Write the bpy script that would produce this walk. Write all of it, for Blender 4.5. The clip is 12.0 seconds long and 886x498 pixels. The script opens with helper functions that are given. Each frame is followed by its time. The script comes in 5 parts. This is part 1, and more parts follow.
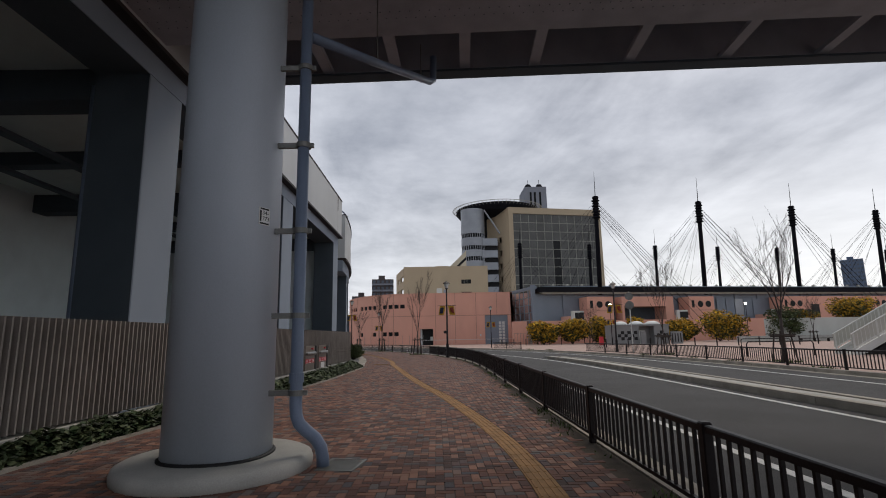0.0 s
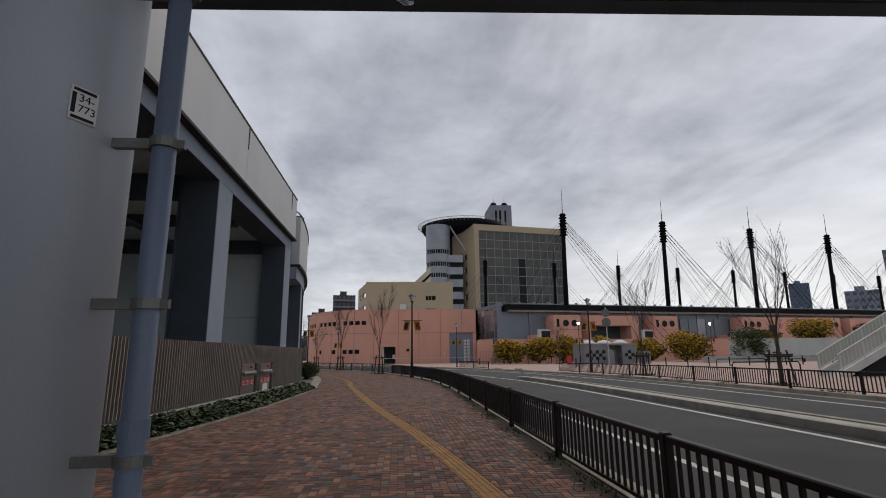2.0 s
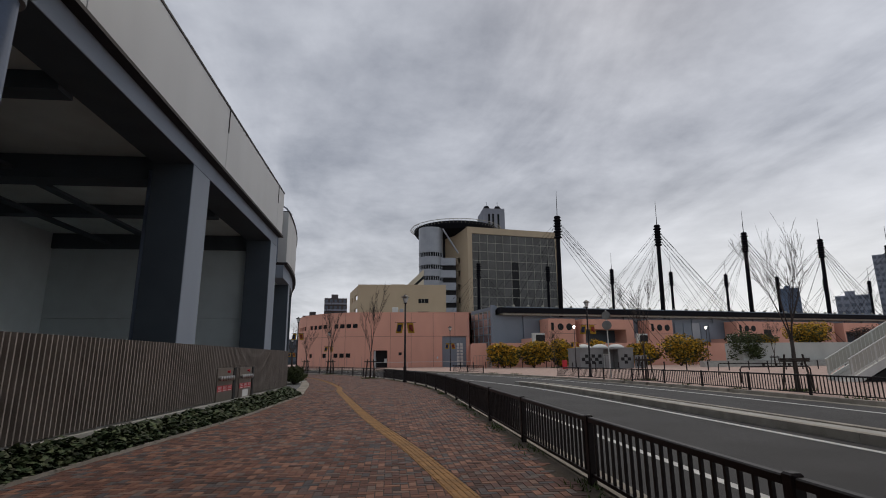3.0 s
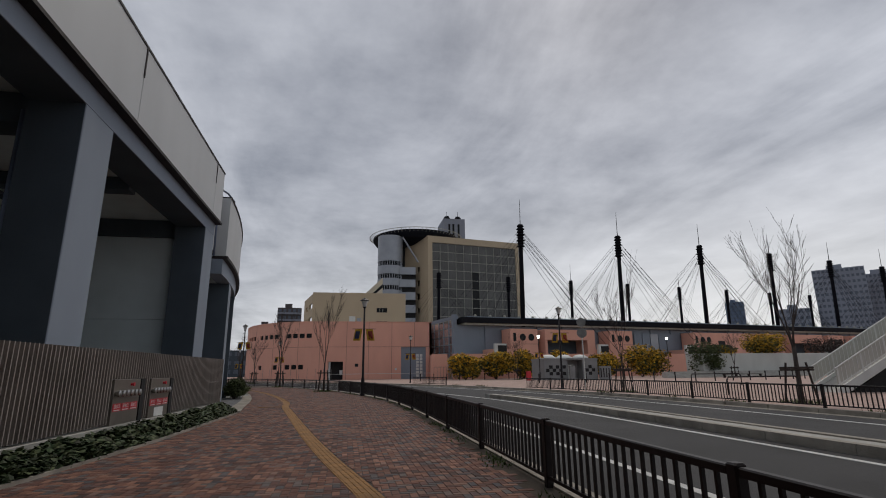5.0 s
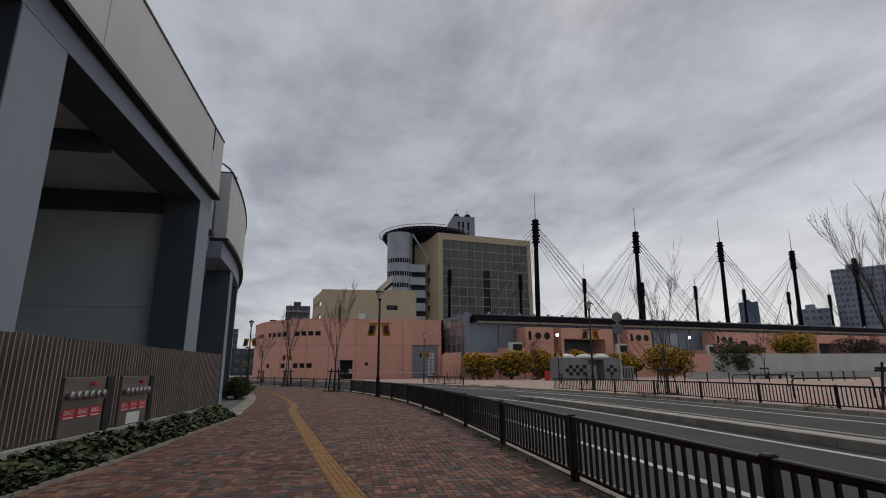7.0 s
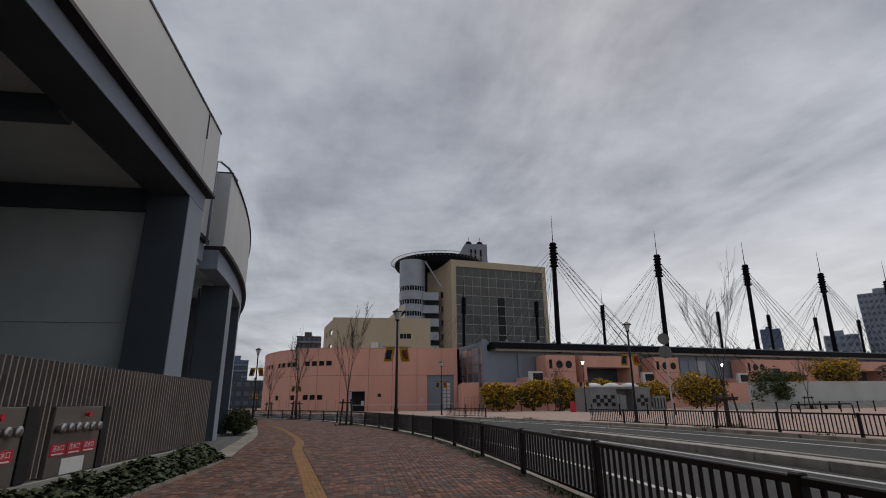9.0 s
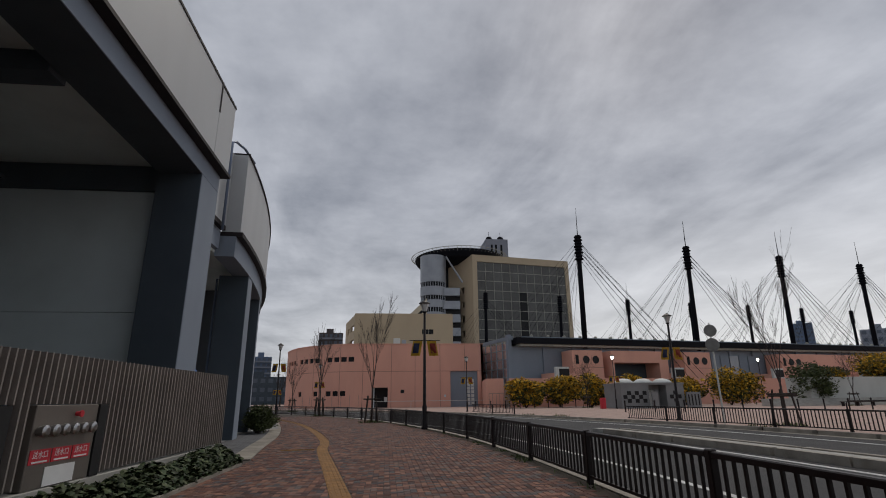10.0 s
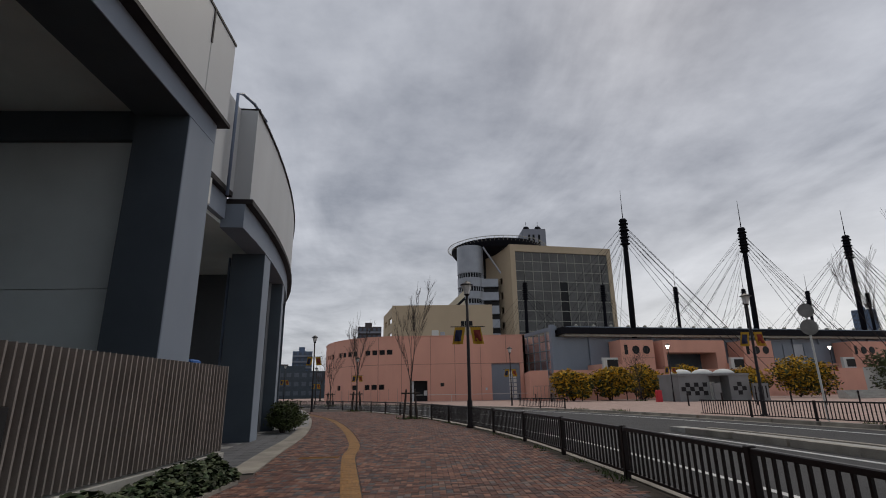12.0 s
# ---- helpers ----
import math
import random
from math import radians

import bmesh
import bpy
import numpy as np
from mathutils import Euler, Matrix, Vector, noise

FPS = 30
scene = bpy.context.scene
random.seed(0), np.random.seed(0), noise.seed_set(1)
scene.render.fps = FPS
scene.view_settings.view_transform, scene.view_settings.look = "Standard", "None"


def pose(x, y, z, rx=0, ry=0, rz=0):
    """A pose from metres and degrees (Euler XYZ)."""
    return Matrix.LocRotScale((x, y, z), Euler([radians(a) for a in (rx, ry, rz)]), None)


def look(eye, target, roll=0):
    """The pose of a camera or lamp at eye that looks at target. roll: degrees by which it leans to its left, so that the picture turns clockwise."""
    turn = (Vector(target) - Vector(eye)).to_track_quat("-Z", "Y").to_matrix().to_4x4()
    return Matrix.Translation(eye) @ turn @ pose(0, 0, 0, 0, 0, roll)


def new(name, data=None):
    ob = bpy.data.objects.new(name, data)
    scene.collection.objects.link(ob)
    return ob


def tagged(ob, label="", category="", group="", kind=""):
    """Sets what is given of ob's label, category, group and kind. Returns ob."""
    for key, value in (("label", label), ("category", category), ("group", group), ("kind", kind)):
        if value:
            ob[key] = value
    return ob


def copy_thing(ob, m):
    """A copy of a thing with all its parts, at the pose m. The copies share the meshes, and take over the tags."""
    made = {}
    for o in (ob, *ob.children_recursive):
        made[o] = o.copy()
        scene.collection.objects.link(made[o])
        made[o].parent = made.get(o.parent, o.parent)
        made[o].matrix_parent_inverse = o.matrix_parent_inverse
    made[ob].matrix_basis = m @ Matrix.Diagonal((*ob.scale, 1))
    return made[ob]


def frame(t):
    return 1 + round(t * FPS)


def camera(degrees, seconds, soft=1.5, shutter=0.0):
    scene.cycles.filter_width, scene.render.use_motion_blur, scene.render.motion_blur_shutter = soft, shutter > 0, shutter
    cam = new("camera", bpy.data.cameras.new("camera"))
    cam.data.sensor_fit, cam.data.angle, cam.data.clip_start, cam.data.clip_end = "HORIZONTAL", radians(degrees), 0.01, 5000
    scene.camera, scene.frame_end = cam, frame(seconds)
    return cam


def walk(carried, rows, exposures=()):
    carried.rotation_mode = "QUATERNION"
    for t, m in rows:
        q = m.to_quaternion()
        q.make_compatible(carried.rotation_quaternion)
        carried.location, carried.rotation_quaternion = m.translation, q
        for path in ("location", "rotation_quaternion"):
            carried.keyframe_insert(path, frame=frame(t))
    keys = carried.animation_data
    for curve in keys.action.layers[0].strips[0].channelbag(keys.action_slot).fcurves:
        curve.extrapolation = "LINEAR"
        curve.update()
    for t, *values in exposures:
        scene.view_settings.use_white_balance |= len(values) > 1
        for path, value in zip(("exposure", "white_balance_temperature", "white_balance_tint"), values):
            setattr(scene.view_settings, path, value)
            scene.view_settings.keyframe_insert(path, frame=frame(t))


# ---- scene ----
cam = camera(83.0, 12.0, soft=1.0)
ROWS = [
    (0, (0.040, 0.208, 1.550), (0.074, 2.354, 1.928), -1.10),
    (0.5, (0.056, 1.019, 1.550), (0.227, 3.156, 1.952), -0.60),
    (1, (0.014, 1.832, 1.545), (0.192, 3.965, 1.959), -0.70),
    (1.5, (-0.001, 2.570, 1.545), (0.192, 4.696, 1.986), -0.60),
    (2, (-0.099, 3.316, 1.508), (0.092, 5.439, 1.960), -0.70),
    (2.5, (-0.104, 4.095, 1.495), (0.109, 6.217, 1.950), -0.60),
    (3, (-0.146, 4.846, 1.500), (0.078, 6.963, 1.968), -0.60),
    (3.5, (-0.027, 5.668, 1.492), (0.293, 7.768, 1.978), -0.40),
    (5.5, (-0.267, 8.866, 1.393), (0.140, 10.945, 1.910), -0.60),
    (6, (-0.355, 9.631, 1.399), (0.056, 11.709, 1.912), -0.30),
    (6.5, (-0.467, 10.398, 1.380), (-0.098, 12.485, 1.891), -0.50),
    (7, (-0.487, 11.199, 1.374), (-0.120, 13.285, 1.887), -0.40),
    (9, (-0.653, 14.305, 1.298), (-0.337, 16.365, 1.936), -0.70),
    (9.5, (-0.813, 15.043, 1.301), (-0.536, 17.112, 1.932), -0.60),
    (10, (-0.887, 15.882, 1.319), (-0.654, 17.959, 1.944), -0.70),
    (10.5, (-0.991, 16.629, 1.325), (-0.791, 18.709, 1.945), -0.80),
    (11, (-0.962, 17.399, 1.338), (-0.821, 19.485, 1.952), -0.90),
    (11.5, (-0.930, 18.170, 1.352), (-0.797, 20.258, 1.966), -0.90),
    (12, (-0.882, 18.956, 1.368), (-0.804, 21.051, 1.968), -1.00),
]
walk(cam, [(t, look(eye, aim, roll)) for t, eye, aim, roll in ROWS], exposures=[(0.0, 0.4), (1.0, 0.34), (2.5, 0.18), (5.5, 0.0), (9.0, -0.06), (12.0, 0.03)])

# ---- sky and light ----
world = bpy.data.worlds.new("overcast_sky")
scene.world = world
world.use_nodes = True
wt = world.node_tree
wt.nodes.clear()


def wnode(kind, **props):
    n = wt.nodes.new(kind)
    for k, v in props.items():
        if k == "op":
            n.operation = v
    return n


w_out = wnode("ShaderNodeOutputWorld")
w_bg = wnode("ShaderNodeBackground")
w_bg.inputs["Strength"].default_value = 0.1
w_sky = wnode("ShaderNodeTexSky")
w_sky.sky_type = "NISHITA"
w_sky.sun_disc = False
w_sky.sun_elevation, w_sky.sun_rotation = radians(42), radians(30)
w_tc = wnode("ShaderNodeTexCoord")
w_sep = wnode("ShaderNodeSeparateXYZ")
wt.links.new(w_tc.outputs["Generated"], w_sep.inputs[0])
w_h = wnode("ShaderNodeMath", op="MAXIMUM")
wt.links.new(w_sep.outputs["Z"], w_h.inputs[0])
w_h.inputs[1].default_value = 0.0
w_hh = wnode("ShaderNodeMath", op="ADD")
wt.links.new(w_h.outputs[0], w_hh.inputs[0])
w_hh.inputs[1].default_value = 0.12
w_dx, w_dy = wnode("ShaderNodeMath", op="DIVIDE"), wnode("ShaderNodeMath", op="DIVIDE")
for axis, d in (("X", w_dx), ("Y", w_dy)):
    wt.links.new(w_sep.outputs[axis], d.inputs[0])
    wt.links.new(w_hh.outputs[0], d.inputs[1])
w_com = wnode("ShaderNodeCombineXYZ")
wt.links.new(w_dx.outputs[0], w_com.inputs[0])
wt.links.new(w_dy.outputs[0], w_com.inputs[1])
w_map = wnode("ShaderNodeMapping")
w_map.inputs["Scale"].default_value = (1.1, 0.5, 1.0)
w_map.inputs["Rotation"].default_value = (0, 0, radians(-14))
w_map.inputs["Location"].default_value = (3.1, 1.7, 0.4)
wt.links.new(w_com.outputs[0], w_map.inputs[0])
w_n1 = wnode("ShaderNodeTexNoise")
w_n1.inputs["Scale"].default_value = 1.25
w_n1.inputs["Detail"].default_value = 7.0
w_n1.inputs["Roughness"].default_value = 0.56
w_n1.inputs["Distortion"].default_value = 0.55
wt.links.new(w_map.outputs[0], w_n1.inputs["Vector"])
w_ramp = wnode("ShaderNodeValToRGB")
w_ramp.color_ramp.elements[0].position, w_ramp.color_ramp.elements[0].color = 0.36, (2.1, 2.26, 2.68, 1)
w_ramp.color_ramp.elements[1].position, w_ramp.color_ramp.elements[1].color = 0.64, (5.9, 6.08, 6.6, 1)
w_n2 = wnode("ShaderNodeTexNoise")
w_n2.inputs["Scale"].default_value = 1.7
w_n2.inputs["Detail"].default_value = 6.0
w_n2.inputs["Roughness"].default_value = 0.6
wt.links.new(w_com.outputs[0], w_n2.inputs["Vector"])
w_fac = wnode("ShaderNodeMixRGB")
w_fac.inputs[0].default_value = 0.42
wt.links.new(w_n1.outputs["Fac"], w_fac.inputs[1])
wt.links.new(w_n2.outputs["Fac"], w_fac.inputs[2])
wt.links.new(w_fac.outputs[0], w_ramp.inputs[0])
# the cloud sheet thins out towards the horizon
w_low = wnode("ShaderNodeMapRange")
w_low.inputs["From Min"].default_value, w_low.inputs["From Max"].default_value = 0.0, 0.42
w_low.inputs["To Min"].default_value, w_low.inputs["To Max"].default_value = 1.0, 0.0
w_low.interpolation_type = "SMOOTHSTEP"
wt.links.new(w_sep.outputs["Z"], w_low.inputs["Value"])
w_low2 = wnode("ShaderNodeMath", op="MULTIPLY")
wt.links.new(w_low.outputs[0], w_low2.inputs[0])
w_low2.inputs[1].default_value = 0.8
w_mixh = wnode("ShaderNodeMixRGB")
w_east = wnode("ShaderNodeMapRange")
w_east.inputs["From Min"].default_value, w_east.inputs["From Max"].default_value = -0.45, 0.65
w_east.inputs["To Min"].default_value, w_east.inputs["To Max"].default_value = 0.12, 1.0
wt.links.new(w_sep.outputs["X"], w_east.inputs["Value"])
w_low3 = wnode("ShaderNodeMath", op="MULTIPLY")
wt.links.new(w_low2.outputs[0], w_low3.inputs[0])
wt.links.new(w_east.outputs[0], w_low3.inputs[1])
wt.links.new(w_low3.outputs[0], w_mixh.inputs[0])
wt.links.new(w_ramp.outputs[0], w_mixh.inputs[1])
w_mixh.inputs[2].default_value = (8.6, 8.5, 8.45, 1)
w_mix = wnode("ShaderNodeMixRGB")
w_mix.inputs[0].default_value = 0.93
wt.links.new(w_sky.outputs[0], w_mix.inputs[1])
wt.links.new(w_mixh.outputs[0], w_mix.inputs[2])
wt.links.new(w_mix.outputs[0], w_bg.inputs["Color"])
wt.links.new(w_bg.outputs[0], w_out.inputs[0])

sun_data = bpy.data.lights.new("sun", "SUN")
sun_data.energy, sun_data.angle, sun_data.color = 1.0, radians(25), (1.0, 0.9, 0.77)
sun = new("sun", sun_data)
sun.matrix_world = look((0, 0, 60), (-22, -38, 0))

# ---- materials ----


def material(name, color, rough=0.7, metal=0.0, var=0.25, scale=3.0, fine=60.0, bump=0.15, island=0.0, spec=0.4, streak=0.0, alt=None):
    """A worn surface: broad stains, fine grain, a little relief, and a shift from piece to piece."""
    m = bpy.data.materials.new(name)
    m.use_nodes = True
    nt = m.node_tree
    b = nt.nodes["Principled BSDF"]
    b.inputs["Roughness"].default_value, b.inputs["Metallic"].default_value = rough, metal
    b.inputs["Specular IOR Level"].default_value = spec
    tc = nt.nodes.new("ShaderNodeTexCoord")
    geo = nt.nodes.new("ShaderNodeNewGeometry")
    n1, n2 = nt.nodes.new("ShaderNodeTexNoise"), nt.nodes.new("ShaderNodeTexNoise")
    mp = nt.nodes.new("ShaderNodeMapping")
    mp.inputs["Scale"].default_value = (1, 1, 1 - 0.85 * streak)
    nt.links.new(geo.outputs["Position"], mp.inputs[0])
    n1.inputs["Scale"].default_value, n1.inputs["Detail"].default_value = scale, 5
    n2.inputs["Scale"].default_value, n2.inputs["Detail"].default_value = fine, 3
    nt.links.new(mp.outputs[0], n1.inputs["Vector"])
    nt.links.new(geo.outputs["Position"], n2.inputs["Vector"])
    add = nt.nodes.new("ShaderNodeMath")
    add.operation = "MULTIPLY_ADD"
    nt.links.new(n2.outputs["Fac"], add.inputs[0])
    add.inputs[1].default_value = 0.45
    nt.links.new(n1.outputs["Fac"], add.inputs[2])
    mr = nt.nodes.new("ShaderNodeMapRange")
    mr.inputs["From Min"].default_value, mr.inputs["From Max"].default_value = 0.42, 1.0
    mr.inputs["To Min"].default_value, mr.inputs["To Max"].default_value = 1 - var, 1 + var
    nt.links.new(add.outputs[0], mr.inputs["Value"])
    src = mr.outputs[0]
    col = nt.nodes.new("ShaderNodeMixRGB")
    col.inputs[1].default_value = (*color, 1)
    col.inputs[2].default_value = (*(alt or color), 1)
    if alt:
        pick = nt.nodes.new("ShaderNodeTexNoise")
        pick.inputs["Scale"].default_value = scale * 2.3
        nt.links.new(geo.outputs["Position"], pick.inputs["Vector"])
        rp = nt.nodes.new("ShaderNodeValToRGB")
        rp.color_ramp.elements[0].position, rp.color_ramp.elements[1].position = 0.42, 0.6
        nt.links.new(pick.outputs["Fac"], rp.inputs[0])
        nt.links.new(rp.outputs[0], col.inputs[0])
    else:
        col.inputs[0].default_value = 0
    if island:
        oi = nt.nodes.new("ShaderNodeObjectInfo")
        sm = nt.nodes.new("ShaderNodeMath")
        sm.operation = "ADD"
        nt.links.new(geo.outputs["Random Per Island"], sm.inputs[0])
        nt.links.new(oi.outputs["Random"], sm.inputs[1])
        fr = nt.nodes.new("ShaderNodeMath")
        fr.operation = "FRACT"
        nt.links.new(sm.outputs[0], fr.inputs[0])
        mi = nt.nodes.new("ShaderNodeMapRange")
        mi.inputs["To Min"].default_value, mi.inputs["To Max"].default_value = 1 - island, 1 + island
        nt.links.new(fr.outputs[0], mi.inputs["Value"])
        mm = nt.nodes.new("ShaderNodeMath")
        mm.operation = "MULTIPLY"
        nt.links.new(src, mm.inputs[0])
        nt.links.new(mi.outputs[0], mm.inputs[1])
        src = mm.outputs[0]
    mul = nt.nodes.new("ShaderNodeVectorMath")
    mul.operation = "SCALE"
    nt.links.new(col.outputs[0], mul.inputs[0])
    nt.links.new(src, mul.inputs["Scale"])
    nt.links.new(mul.outputs[0], b.inputs["Base Color"])
    bp = nt.nodes.new("ShaderNodeBump")
    bp.inputs["Strength"].default_value, bp.inputs["Distance"].default_value = bump, 0.01
    nt.links.new(n2.outputs["Fac"], bp.inputs["Height"])
    nt.links.new(bp.outputs[0], b.inputs["Normal"])
    return m


def ramp_material(name, stops, rough=0.85, bump=0.3, grain=0.3):
    """Pieces of one surface, each with its own colour from a ramp."""
    m = material(name, (1, 1, 1), rough, var=grain, scale=1.2, fine=90.0, bump=bump)
    nt = m.node_tree
    geo, oi = nt.nodes.new("ShaderNodeNewGeometry"), nt.nodes.new("ShaderNodeObjectInfo")
    sm, fr = nt.nodes.new("ShaderNodeMath"), nt.nodes.new("ShaderNodeMath")
    sm.operation, fr.operation = "ADD", "FRACT"
    nt.links.new(geo.outputs["Random Per Island"], sm.inputs[0])
    nt.links.new(oi.outputs["Random"], sm.inputs[1])
    nt.links.new(sm.outputs[0], fr.inputs[0])
    rp = nt.nodes.new("ShaderNodeValToRGB")
    rp.color_ramp.interpolation = "LINEAR"
    els = rp.color_ramp.elements
    while len(els) < len(stops):
        els.new(0.5)
    for e, (p, c) in zip(els, stops):
        e.position, e.color = p, (*c, 1)
    nt.links.new(fr.outputs[0], rp.inputs[0])
    mul = [n for n in nt.nodes if n.type == "VECT_MATH"][0]
    nt.links.new(rp.outputs[0], mul.inputs[0])
    return m


def glow_material(name, color, strength):
    m = bpy.data.materials.new(name)
    m.use_nodes = True
    b = m.node_tree.nodes["Principled BSDF"]
    b.inputs["Base Color"].default_value = (*color, 1)
    b.inputs["Emission Color"].default_value = (*color, 1)
    b.inputs["Emission Strength"].default_value = strength
    return m


